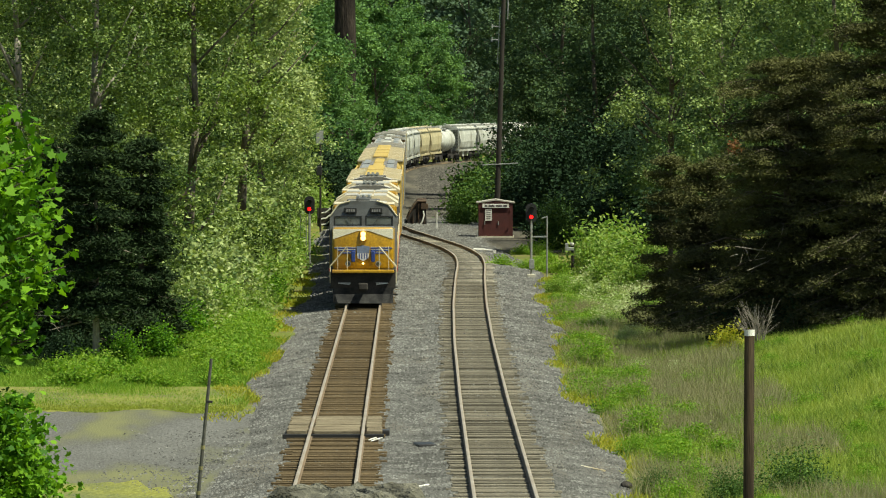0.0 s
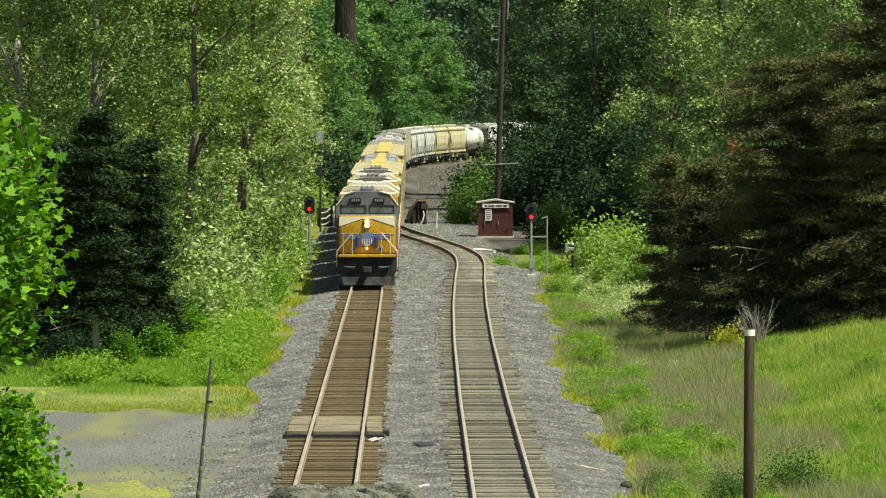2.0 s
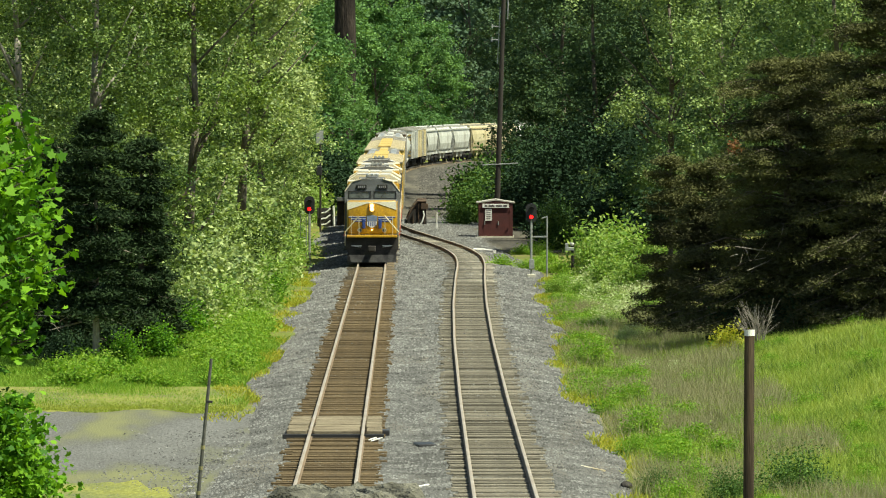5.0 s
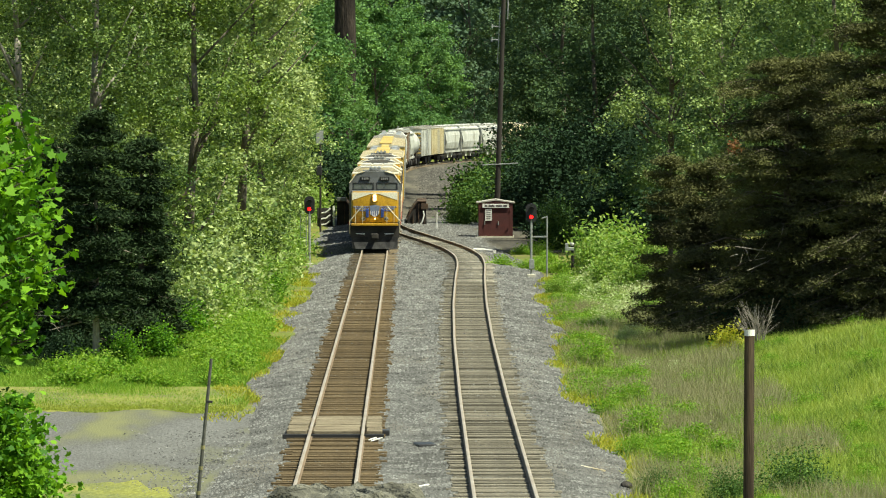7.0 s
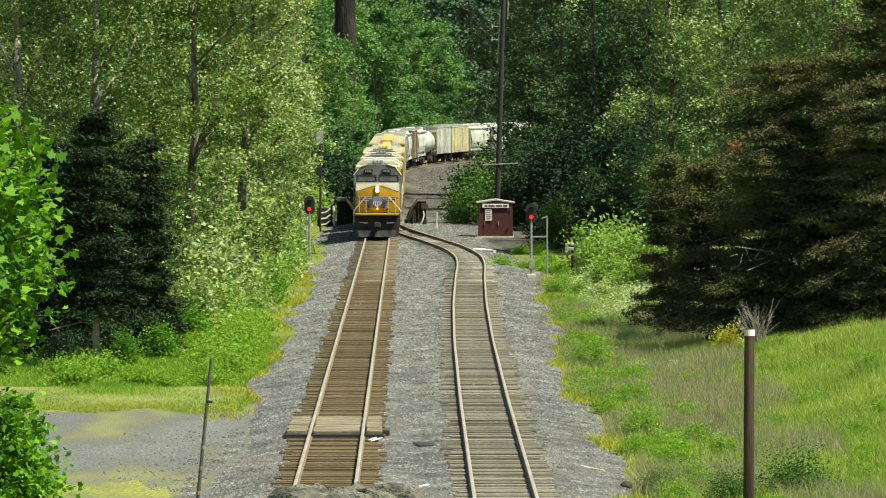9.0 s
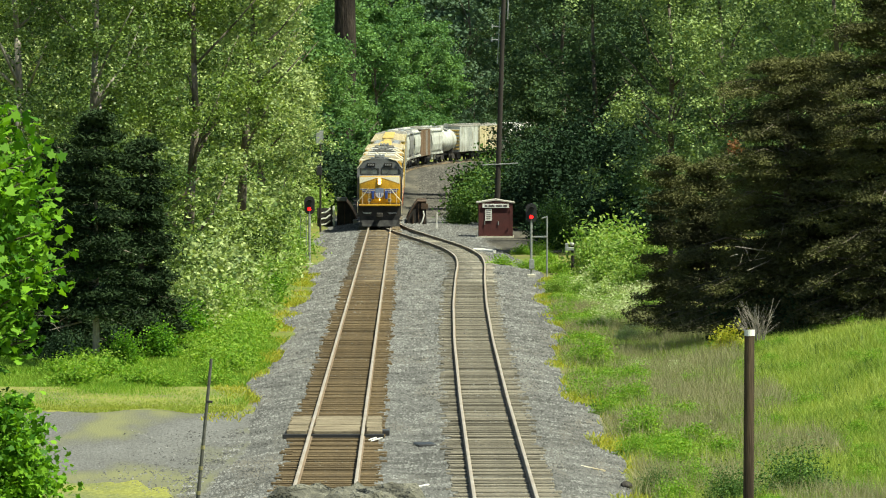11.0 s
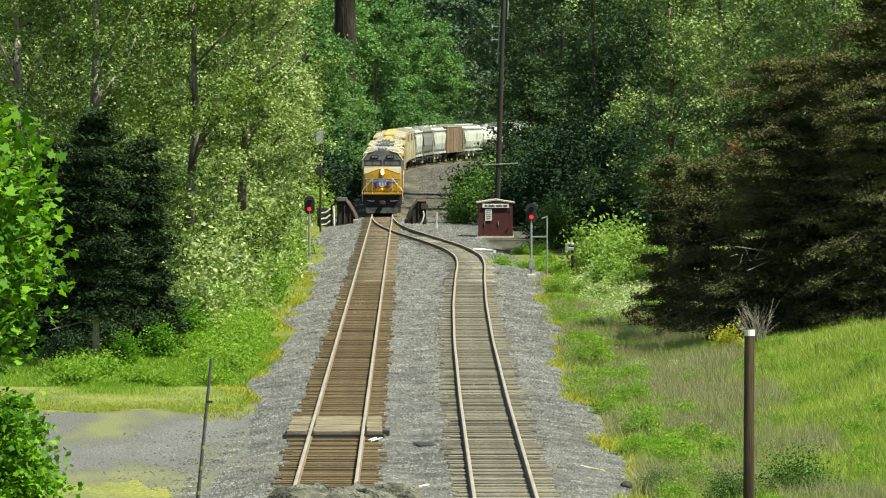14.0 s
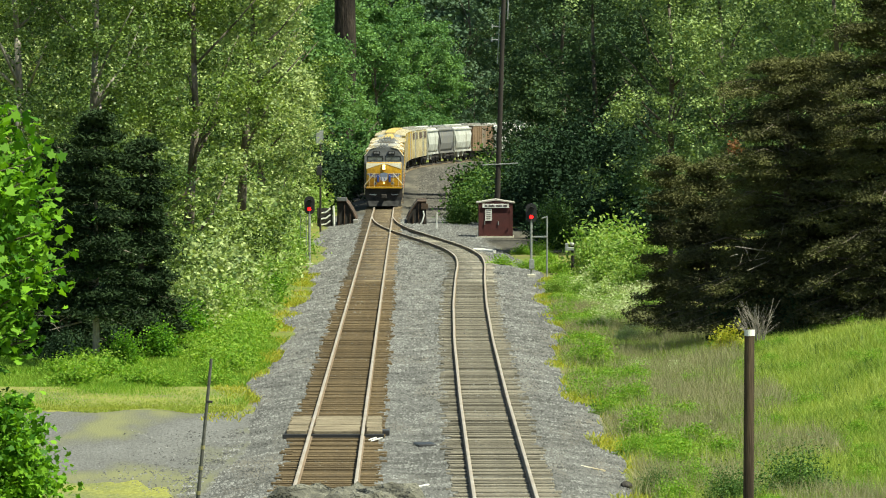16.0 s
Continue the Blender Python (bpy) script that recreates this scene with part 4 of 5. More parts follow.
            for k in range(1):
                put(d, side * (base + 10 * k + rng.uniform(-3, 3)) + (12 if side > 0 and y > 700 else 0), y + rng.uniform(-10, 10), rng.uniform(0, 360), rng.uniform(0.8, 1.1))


def scatter(n, x0, x1, y0, y1, rng, keep=None):
    x, y = rng.uniform(x0, x1, n), rng.uniform(y0, y1, n)
    if keep is not None:
        k = keep(x, y)
        x, y = x[k], y[k]
    return np.stack([x, y, land(x, y) - 0.03], 1)


def grasses():
    rng = np.random.default_rng(91)
    er = np.vectorize(edge_right)
    el = np.vectorize(edge_left)
    patch = lambda x, y, f, o: np.sin(x * f + o) * np.sin(y * f * 0.37 + o * 2) + rng.normal(0, 0.35, len(x))
    p = scatter(250000, 5.5, 22, 124, 228, rng, lambda x, y: (x > er(y) + 0.3) & (patch(x, y, 0.9, 0.5) > 0.0 - (x - 8) * 0.25))
    v, f = blades(p, 0.33, 0.018, rng, 0.45)
    tagged(soup("meadow_grass", v, f, L_GRASS), "tall yellow-green meadow grass beside the line", "grass", kind="stuff")
    p = scatter(120000, 5.5, 12, 126, 260, rng, lambda x, y: (x > er(y) + 0.2) & (patch(x, y, 0.8, 2.0) > 0.25))
    v, f = blades(p, 0.6, 0.012, rng, 0.35)
    tagged(soup("dry_grass", v, f, L_DRY), "dry greyish grass stalks among the weeds", "grass", kind="stuff")
    p = scatter(70000, 6.6, 13.0, 140, 206, rng, lambda x, y: np.exp(-((x - 9.3) / 1.7) ** 2 - ((y - 178) / 24) ** 2) * (1.1 + 0.6 * patch(x, y, 1.1, 1.0)) > rng.uniform(0.1, 1.3, len(x)))
    v, f = blades(p, 0.62, 0.011, rng, 0.3)
    tagged(soup("seeding_grass", v, f, L_DRY), "grey seeding grass stalks in a pale drift", "grass", kind="stuff")
    p = scatter(60000, 5.6, 22, 126, 230, rng, lambda x, y: (x > er(y) + 0.2) & (patch(x, y, 1.3, 4.0) > 0.45))
    v, f = blades(p, 0.42, 0.02, rng, 0.45)
    tagged(soup("dark_weeds", v, f, L_ALDER), "dark green weeds scattered through the meadow", "weeds", kind="stuff")
    p = scatter(100000, -17, -5.2, 173, 220, rng, lambda x, y: (x < el(y) - 0.2) & (y > rng.uniform(171, 179, len(x))))
    v, f = blades(p, 0.26, 0.022, rng, 0.45)
    tagged(soup("verge_grass", v, f, L_WEED), "bright green verge grass before the wood", "grass", kind="stuff")
    p = scatter(60000, -14, -5.3, 168, 184, rng, lambda x, y: (x < el(y) - 0.1) & (y > 169.5 + 2.0 * np.sin(x * 1.3) * np.sin(x * 0.7 + 1)))
    p[:, 2] = -0.42
    p = p[rng.uniform(168, 182, len(p)) > p[:, 1]]
    v, f = blades(p, 0.05, 0.024, rng, 0.5)
    tagged(soup("yellow_verge", v, f, L_VERGE), "yellow flowering verge along the gravel road", "grass", kind="stuff")
    p = scatter(30000, -11, -5.6, 124, 141, rng, lambda x, y: (x < -6.0 - rng.uniform(0, 0.6, len(x))) & (y < 139 + 3 * rng.uniform(0, 1, len(x)) + 2 * np.sin(x * 1.7)))
    v, f = blades(p, 0.07, 0.024, rng, 0.5)
    tagged(soup("yellow_grass", v, f, L_VERGE), "short yellow grass beside the gravel road", "grass", kind="stuff")
    p = scatter(60000, 5.0, 9.5, 126, 290, rng, lambda x, y: (np.abs(x - er(y) - 0.35 - 0.3 * np.sin(y * 0.31)) < 0.55) & (np.sin(y * 0.17) * np.sin(y * 0.41 + 1) + rng.normal(0, 0.3, len(x)) > 0.25))
    p[:, 2] = -0.46
    v, f = blades(p, 0.16, 0.03, rng, 0.6)
    tagged(soup("yellow_stonecrop", v, f, L_YELLOW), "yellow creeping weeds along the ballast's edge", "weeds", kind="stuff")
    p = scatter(40000, -7.4, -4.9, 165, 300, rng, lambda x, y: (np.abs(x - el(y) + 0.45 - 0.25 * np.sin(y * 0.37)) < 0.6) & (np.sin(y * 0.13) * np.sin(y * 0.37 + 1) + rng.normal(0, 0.3, len(x)) > 0.15))
    p[:, 2] = -0.48
    v, f = blades(p, 0.16, 0.03, rng, 0.6)
    tagged(soup("yellow_moss", v, f, L_YELLOW), "yellow-green moss and weeds along the ballast's edge", "weeds", kind="stuff")


left_wood()
near_maple()
right_wood()
far_wood()
grasses()


# ---- train ----
RAIL_TOP = 0.0
TRAIN = []          # (thing, distance of its middle behind the train's head, length)


def bogie(parent, y, axles, spread, name="bogie"):
    bm = B()
    half = spread * (axles - 1) / 2
    for s in (-1, 1):
        side_prism(bm, [(y - half - 0.5, 0.35), (y - half - 0.5, 0.75), (y - 0.5, 0.95), (y + 0.5, 0.95), (y + half + 0.5, 0.75), (y + half + 0.5, 0.35), (y + 0.4, 0.30), (y - 0.4, 0.30)], s * 0.98 - 0.08, s * 0.98 + 0.08)
    box(bm, -0.95, 0.95, y - 0.3, y + 0.3, 0.55, 0.95)
    ob = part(name, bm, M_UNDER, parent)
    for k in range(axles):
        wy = y - half + k * spread
        bm = B()
        tube(bm, (-0.9, wy, 0.48), (0.9, wy, 0.48), 0.09, seg=10)
        for s in (-1, 1):
            tube(bm, (s * 0.69, wy, 0.48), (s * 0.82, wy, 0.48), 0.48, seg=20)
            tube(bm, (s * 0.66, wy, 0.48), (s * 0.69, wy, 0.48), 0.50, seg=20)
        w = part("wheelset", bm, M_UNDER, ob)
    return ob


def make_loco(label, hood_mat, stripes=True):
    """Six-axle freight locomotive, its nose towards -y, the middle at the origin."""
    L = 22.3
    f = -L / 2
    t = thing("locomotive", label, "locomotive", group="locomotives")
    # frame and walkway
    bm = B()
    box(bm, -1.5, 1.5, f + 0.75, L / 2 - 0.6, 1.18, 1.62, 0.04)
    part("frame", bm, M_UNDER, t)
    for s in (-1, 1):
        part("sill_stripe", box(B(), s * 1.53 - 0.02, s * 1.53 + 0.02, f + 0.9, L / 2 - 0.8, 1.5, 1.66), M_RED_STRIPE, t, "thin red sill stripe")
    # snow plough, pilot, anticlimber, coupler
    bm = B()
    side_prism(bm, [(f + 0.02, 0.09), (f + 0.28, 0.80), (f + 0.55, 0.80), (f + 0.55, 0.09)], -1.36, 1.36)
    for v in bm.verts:
        if abs(v.co.x) > 1 and v.co.y < f + 0.3:
            v.co.y += 0.38
            if v.co.z < 0.5:
                v.co.x *= 0.84
    part("snow_plough", bm, M_PLOW, t, "scuffed dark steel snow plough")
    bm = B()
    box(bm, -1.46, 1.46, f + 0.55, f + 0.75, 0.75, 1.55, 0.03)
    part("pilot", bm, M_UNDER, t)
    bm = B()
    box(bm, -1.40, 1.40, f + 0.28, f + 0.75, 1.46, 1.60, 0.03)
    part("anticlimber", bm, M_YELLOW, t, "yellow front platform edge")
    bm = B()
    box(bm, -0.14, 0.14, f - 0.05, f + 0.6, 0.72, 1.0, 0.04)
    box(bm, -0.22, 0.22, f - 0.18, f + 0.1, 0.70, 1.02, 0.06)
    part("coupler", bm, M_UNDER, t)
    for s in (-1, 1):
        for z in (0.45, 0.78, 1.1):
            part("step", box(B(), s * 1.42 - 0.14, s * 1.42 + 0.14, f + 0.65, f + 1.05, z, z + 0.05), M_PLOW, t)
        bm = B()
        box(bm, s * 0.85 - 0.28, s * 0.85 + 0.28, f + 0.5, f + 0.56, 0.98, 1.02)
        tube(bm, (s * 1.12, f + 0.45, 1.0), (s * 0.6, f + 0.45, 0.93), 0.015, seg=5)
        part("uncoupling_lever", bm, M_DECAL_WHITE, t, "pale uncoupling lever")
        # handrails: from the step corner rising inwards to the nose
        bm = B()
        tube(bm, (s * 1.49, f + 0.62, 1.0), (s * 1.49, f + 0.62, 1.75), 0.03, seg=6)
        tube(bm, (s * 1.49, f + 0.62, 1.75), (s * 0.72, f + 0.5, 2.65), 0.032, seg=6)
        tube(bm, (s * 0.72, f + 0.5, 2.65), (s * 0.72, f + 0.5, 1.6), 0.02, seg=6)
        tube(bm, (s * 1.15, f + 0.56, 2.65), (s * 1.15, f + 0.56, 1.62), 0.018, seg=6)
        part("front_handrail", bm, M_CREAM, t, "cream front handrail")
        bm = B()
        tube(bm, (s * 1.52, f + 4.6, 2.6), (s * 1.52, L / 2 - 0.9, 2.6), 0.02, seg=6)
        for k in range(9):
            y = f + 4.8 + k * 1.95
            tube(bm, (s * 1.52, y, 1.6), (s * 1.52, y, 2.6), 0.018, seg=5)
        part("side_handrail", bm, M_CREAM, t)
    # short nose: yellow below, pale chevron above, tapered to the windshields
    bm = B()
    box(bm, -1.42, 1.42, f + 0.78, f + 2.4, 1.6, 3.50, 0.10)
    for v in bm.verts:
        if v.co.y < f + 1.0:
            v.co.x *= 0.96
    part("nose", bm, M_YELLOW, t, "bright yellow low nose", True)
    # the white band under the windows, lower at the sides
    bm = B()
    bm2 = [bm.verts.new((x, f + 0.765, z)) for x, z in ((-1.36, 2.98), (-1.36, 3.44), (1.36, 3.44), (1.36, 2.98), (0.25, 3.35), (-0.25, 3.35))]
    bm.faces.new(bm2)
    r = bmesh.ops.extrude_face_region(bm, geom=bm.faces[:])
    for v in [g for g in r["geom"] if isinstance(g, bmesh.types.BMVert)]:
        v.co.y += 0.012
    bmesh.ops.recalc_face_normals(bm, faces=bm.faces)
    part("nose_band", bm, M_BAND, t, "pale chevron band across the nose")
    bm = B()
    side_prism(bm, [(f + 0.90, 3.45), (f + 1.2, 3.54), (f + 2.4, 3.54), (f + 2.4, 3.45)], -1.38, 1.38)
    part("nose_top", bm, M_LOCO_GREY, t, "dark grey nose top")
    # cab
    bm = B()
    cab = [(-1.53, 1.6), (-1.53, 3.95), (-1.12, 4.50), (-0.55, 4.66), (0.55, 4.66), (1.12, 4.50), (1.53, 3.95), (1.53, 1.6)]
    prism(bm, cab, f + 2.1, f + 4.6)
    for v in bm.verts:
        if v.co.y < f + 3 and v.co.z > 3.9:
            v.co.y += 0.25
    part("cab", bm, M_LOCO_GREY, t, "grey cab front")
    for s in (-1, 1):
        part("cab_side_panel", box(B(), s * 1.535 - 0.01, s * 1.535 + 0.01, f + 2.3, f + 4.55, 1.65, 3.2), M_YELLOW, t, "yellow cab side")
    for s in (-1, 1):
        bm = B()
        x0, x1 = sorted((s * 0.12, s * 1.30))
        box(bm, x0, x1, f + 2.05, f + 2.12, 3.58, 3.95, 0.03)
        part("windshield", bm, M_GLASS, t, "windshield with sky reflection in its grey")
        bm = B()
        for zz in (3.54, 3.95):
            box(bm, x0 - 0.05, x1 + 0.05, f + 2.02, f + 2.10, zz, zz + 0.05)
        for xx in (x0 - 0.05, x1):
            box(bm, xx, xx + 0.05, f + 2.02, f + 2.10, 3.54, 4.0)
        part("windshield_frame", bm, M_BLACK, t)
        bm = B()
        tube(bm, ((x0 + x1) / 2, f + 2.0, 3.95), ((x0 + x1) / 2 - s * 0.25, f + 1.99, 3.62), 0.014, seg=5)
        part("wiper", bm, M_BLACK, t)
        bm = B()
        x0, x1 = sorted((s * 0.30, s * 0.86))
        box(bm, x0, x1, f + 2.22, f + 2.36, 4.10, 4.36, 0.02)
        nb = part("number_board", bm, M_BLACK, t, "black number board")
        bm = B()
        for k in range(4):
            xx = x0 + 0.08 + k * 0.105
            box(bm, xx, xx + 0.07, f + 2.208, f + 2.222, 4.17, 4.29)
        part("number_bar", bm, M_DIM, nb)
        bm = B()
        box(bm, s * 1.545 - 0.01, s * 1.545 + 0.01, f + 3.0, f + 3.9, 3.25, 3.85)
        part("side_window", bm, M_GLASS, t)
        # ditch lights and nose door rails
        bm = B()
        tube(bm, (s * 0.68, f + 0.70, 1.86), (s * 0.68, f + 0.80, 1.86), 0.13, seg=14)
        d = part("ditch_light", bm, M_STEEL, t)
        bm = B()
        tube(bm, (s * 0.68, f + 0.68, 1.86), (s * 0.68, f + 0.70, 1.86), 0.09, seg=14)
        part("lens", bm, M_GLASS, d)
        # wings: blue bars with pale edges
        for k in range(3):
            bm = B()
            x0, x1 = sorted((s * 0.34, s * (1.30 - 0.13 * k)))
            box(bm, x0, x1, f + 0.764, f + 0.776, 2.545 - 0.11 * k, 2.60 - 0.11 * k)
            w = part("wing_bar", bm, M_BLUE, t, "blue wing stripe")
            bm = B()
            box(bm, x0, x1, f + 0.763, f + 0.775, 2.604 - 0.11 * k, 2.622 - 0.11 * k)
            part("wing_edge", bm, M_DECAL_WHITE, w)
        bm = B()
        x0, x1 = sorted((s * 0.36, s * 0.54))
        box(bm, x0, x1, f + 0.56, f + 0.74, 1.95, 2.45, 0.03)
        part("step_box", bm, M_BLUE, t, "dark blue box beside the nose door")
    # shield emblem
    bm = B()
    prism(bm, [(-0.30, 2.64), (-0.27, 2.34), (0.27, 2.34), (0.30, 2.64), (0.0, 2.70)], f + 0.745, f + 0.77)
    sh = part("shield_top", bm, M_SHIELD, t, "grey-blue shield emblem")
    bm = B()
    prism(bm, [(-0.27, 2.335), (-0.25, 2.12), (0.0, 1.98), (0.25, 2.12), (0.27, 2.335)], f + 0.745, f + 0.77)
    part("shield_field", bm, M_DECAL_WHITE, sh)
    for k in range(4):
        bm = B()
        box(bm, -0.2 + 0.115 * k, -0.15 + 0.115 * k, f + 0.738, f + 0.746, 2.08, 2.33)
        part("shield_stripe", bm, M_BLUE, sh)
    # headlight housing with two lamps, one above the other
    bm = B()
    box(bm, -0.17, 0.17, f + 0.70, f + 0.82, 2.90, 3.34, 0.04)
    h = part("headlight_housing", bm, M_YELLOW, t)
    for z in (3.02, 3.21):
        bm = B()
        tube(bm, (0, f + 0.67, z), (0, f + 0.71, z), 0.115, seg=16)
        part("headlight_lens", bm, M_HEADLIGHT, h, "lit warm headlight")
    bm = B()
    tube(bm, (0, f + 0.72, 1.88), (0, f + 0.75, 1.88), 0.045, seg=10)
    part("marker_lamp", bm, M_DITCH, t, "small lit lamp")
    # cab roof fittings
    bm = B()
    box(bm, -0.75, 0.75, f + 2.7, f + 3.6, 4.62, 4.74, 0.04)
    box(bm, -0.30, 0.30, f + 2.55, f + 3.0, 4.68, 4.80, 0.03)
    part("air_conditioner", bm, M_LOCO_GREY, t)
    bm = B()
    for k in (-0.25, 0.0, 0.25):
        tube(bm, (k, f + 3.3, 4.86), (k, f + 3.9, 4.86), 0.05, 0.09, 8)
    box(bm, -0.35, 0.35, f + 3.4, f + 3.5, 4.72, 4.84)
    part("horn", bm, M_STEEL, t)
    for s in (-1, 1):
        bm = B()
        for a, b in (((1.53, 3.97), (1.12, 4.52)), ((1.12, 4.52), (0.6, 4.67))):
            tube(bm, (s * a[0], f + 2.34, a[1]), (s * b[0], f + 2.34, b[1]), 0.035, seg=6)
        tube(bm, (s * 1.12, f + 2.34, 4.52), (s * 1.12, f + 4.6, 4.54), 0.04, seg=6)
        part("gutter", bm, M_CREAM, t, "pale roof gutter")
    bm = B()
    prism(bm, [(-1.1, 4.53), (-0.55, 4.68), (0.55, 4.68), (1.1, 4.53), (0.55, 4.665), (-0.55, 4.665)], f + 2.5, f + 4.6)
    part("roof_sheet", bm, M_ROOF_GREY, t, "pale grey cab roof")
    # long hood and its roof gear
    bm = B()
    box(bm, -0.98, 0.98, f + 4.6, L / 2 - 0.9, 1.62, 4.30, 0.06)
    part("hood", bm, hood_mat, t, "yellow engine hood")
    bm = B()
    box(bm, -1.42, 1.42, f + 5.0, f + 8.2, 2.9, 4.42, 0.10)
    part("inverter_cabinet", bm, M_YELLOW, t)
    # cream instead of grey: the roof's sunlit brightness is put into its colour
    part("hood_roof", box(B(), -0.9, 0.9, f + 4.7, L / 2 - 7.0, 4.30, 4.36, 0.02), M_CREAM, t, "hood roof in cream that stands for sunlit grey")
    for s in (-1, 1):
        part("roof_hatch", box(B(), s * 0.98 - 0.42, s * 0.98 + 0.42, f + 5.05, f + 8.1, 4.42, 4.50, 0.03), M_CREAM, t, "pale roof hatch")
        for k in range(3):
            part("roof_fan", tube(B(), (s * 0.55, f + 10.2 + 1.35 * k, 4.3), (s * 0.55, f + 10.2 + 1.35 * k, 4.44), 0.5, seg=18), M_ROOF_GREY, t)
    bm = B()
    prism(bm, [(-0.95, 4.28), (-1.55, 4.10), (-1.55, 4.28), (-1.0, 4.62), (1.0, 4.62), (1.55, 4.28), (1.55, 4.10), (0.95, 4.28)], L / 2 - 6.8, L / 2 - 2.2)
    part("radiator", bm, M_CREAM, t, "flared pale radiator section")
    for k in range(3):
        bm = B()
        box(bm, -1.0 + 0.69 * k, -0.39 + 0.69 * k, L / 2 - 6.5, L / 2 - 2.5, 4.62, 4.67)
        part("radiator_grille", bm, M_ROOF_GREY, t)
    bm = B()
    box(bm, -0.3, 0.3, f + 8.7, f + 9.5, 4.28, 4.52, 0.04)
    part("exhaust_stack", bm, M_UNDER, t)
    for s in (-1, 1):
        for k in range(11):
            y = f + 8.6 + k * 0.62
            part("hood_door", box(B(), s * 0.985 - 0.01, s * 0.985 + 0.01, y, y + 0.55, 1.9, 3.9), M_YELLOW, t)
    bm = B()
    box(bm, -1.4, 1.4, -3.6, 3.4, 0.35, 1.18, 0.15)
    part("fuel_tank", bm, M_UNDER, t)
    bogie(t, f + 4.6, 3, 1.8, "truck")
    bogie(t, L / 2 - 4.4, 3, 1.8, "truck")
    return t


def car_frame(t, L, z=1.05):
    bm = B()
    box(bm, -0.35, 0.35, -L / 2 - 0.1, L / 2 + 0.1, 0.75, 1.1)
    for s in (-1, 1):
        box(bm, -1.4, 1.4, s * (L / 2 - 0.35) - 0.1, s * (L / 2 - 0.35) + 0.1, 0.95, 1.15)
        tube(bm, (0, s * (L / 2), 0.88), (0, s * (L / 2 + 0.45), 0.88), 0.14, seg=8)
    part("underframe", bm, M_UNDER, t)
    for s in (-1, 1):
        bogie(t, s * (L / 2 - 1.9), 2, 1.75)
    for s in (-1, 1):
        bm = B()
        for k in range(7):
            box(bm, 1.0, 1.4, s * (L / 2 - 0.12) - 0.015, s * (L / 2 - 0.12) + 0.015, 1.3 + 0.38 * k, 1.33 + 0.38 * k)
        for x in (1.0, 1.4):
            box(bm, x - 0.015, x + 0.015, s * (L / 2 - 0.12) - 0.015, s * (L / 2 - 0.12) + 0.015, 1.1, 3.9)
        part("ladder", bm, M_UNDER, t)


def make_hopper(label, paint, L=14.2, roof=None):
    """Covered hopper: rounded sides, slope sheets, roof with a walkway and hatches."""
    t = thing("covered_hopper", label, "freight car", group="freight cars")
    car_frame(t, L)
    h = L / 2 - 0.5
    bm = B()
    prof = [(-1.1, 1.25), (-1.42, 1.7), (-1.58, 2.4), (-1.58, 3.3), (-1.45, 3.95), (-1.15, 4.35), (1.15, 4.35), (1.45, 3.95), (1.58, 3.3), (1.58, 2.4), (1.42, 1.7), (1.1, 1.25)]
    prism(bm, prof, -h, h)
    for v in bm.verts:
        if v.co.z < 2.5:
            v.co.y *= 0.86
    part("body", bm, paint, t, smooth=False)
    for s in (-1, 1):
        bm = B()
        box(bm, s * 1.56 - 0.05, s * 1.56 + 0.05, -h, h, 4.0, 4.12, 0.01)
        part("top_chord", bm, paint, t)
        bm = B()
        box(bm, s * 1.5 - 0.06, s * 1.5 + 0.06, -h, h, 1.18, 1.42, 0.01)
        part("side_sill", bm, paint, t)
        bm = B()
        for x in (-1.42, 1.42):
            box(bm, x - 0.06, x + 0.06, s * (h - 0.06) - 0.06, s * (h - 0.06) + 0.06, 1.2, 4.1)
        box(bm, -1.45, 1.45, s * (h - 0.06) - 0.05, s * (h - 0.06) + 0.05, 3.9, 4.05)
        part("end_frame", bm, paint, t)
    for k in range(3):
        bm = B()
        y = (k - 1) * L * 0.27
        side_prism(bm, [(y - 1.4, 1.4), (y + 1.4, 1.4), (y + 0.4, 0.5), (y - 0.4, 0.5)], -0.9, 0.9)
        part("outlet_bay", bm, paint, t)
    bm = B()
    box(bm, -1.2, 1.2, -h + 0.1, h - 0.1, 4.34, 4.40, 0.02)
    part("roof", bm, roof or M_CAR_ROOF, t, "pale roof sheet")
    bm = B()
    box(bm, -0.32, 0.32, -h + 0.2, h - 0.2, 4.40, 4.58, 0.05)
    part("hatch_trough", bm, paint, t)
    for s in (-1, 1):
        bm = B()
        box(bm, s * 0.8 - 0.22, s * 0.8 + 0.22, -h, h, 4.46, 4.49)
        part("running_board", bm, M_STEEL, t)
    return t


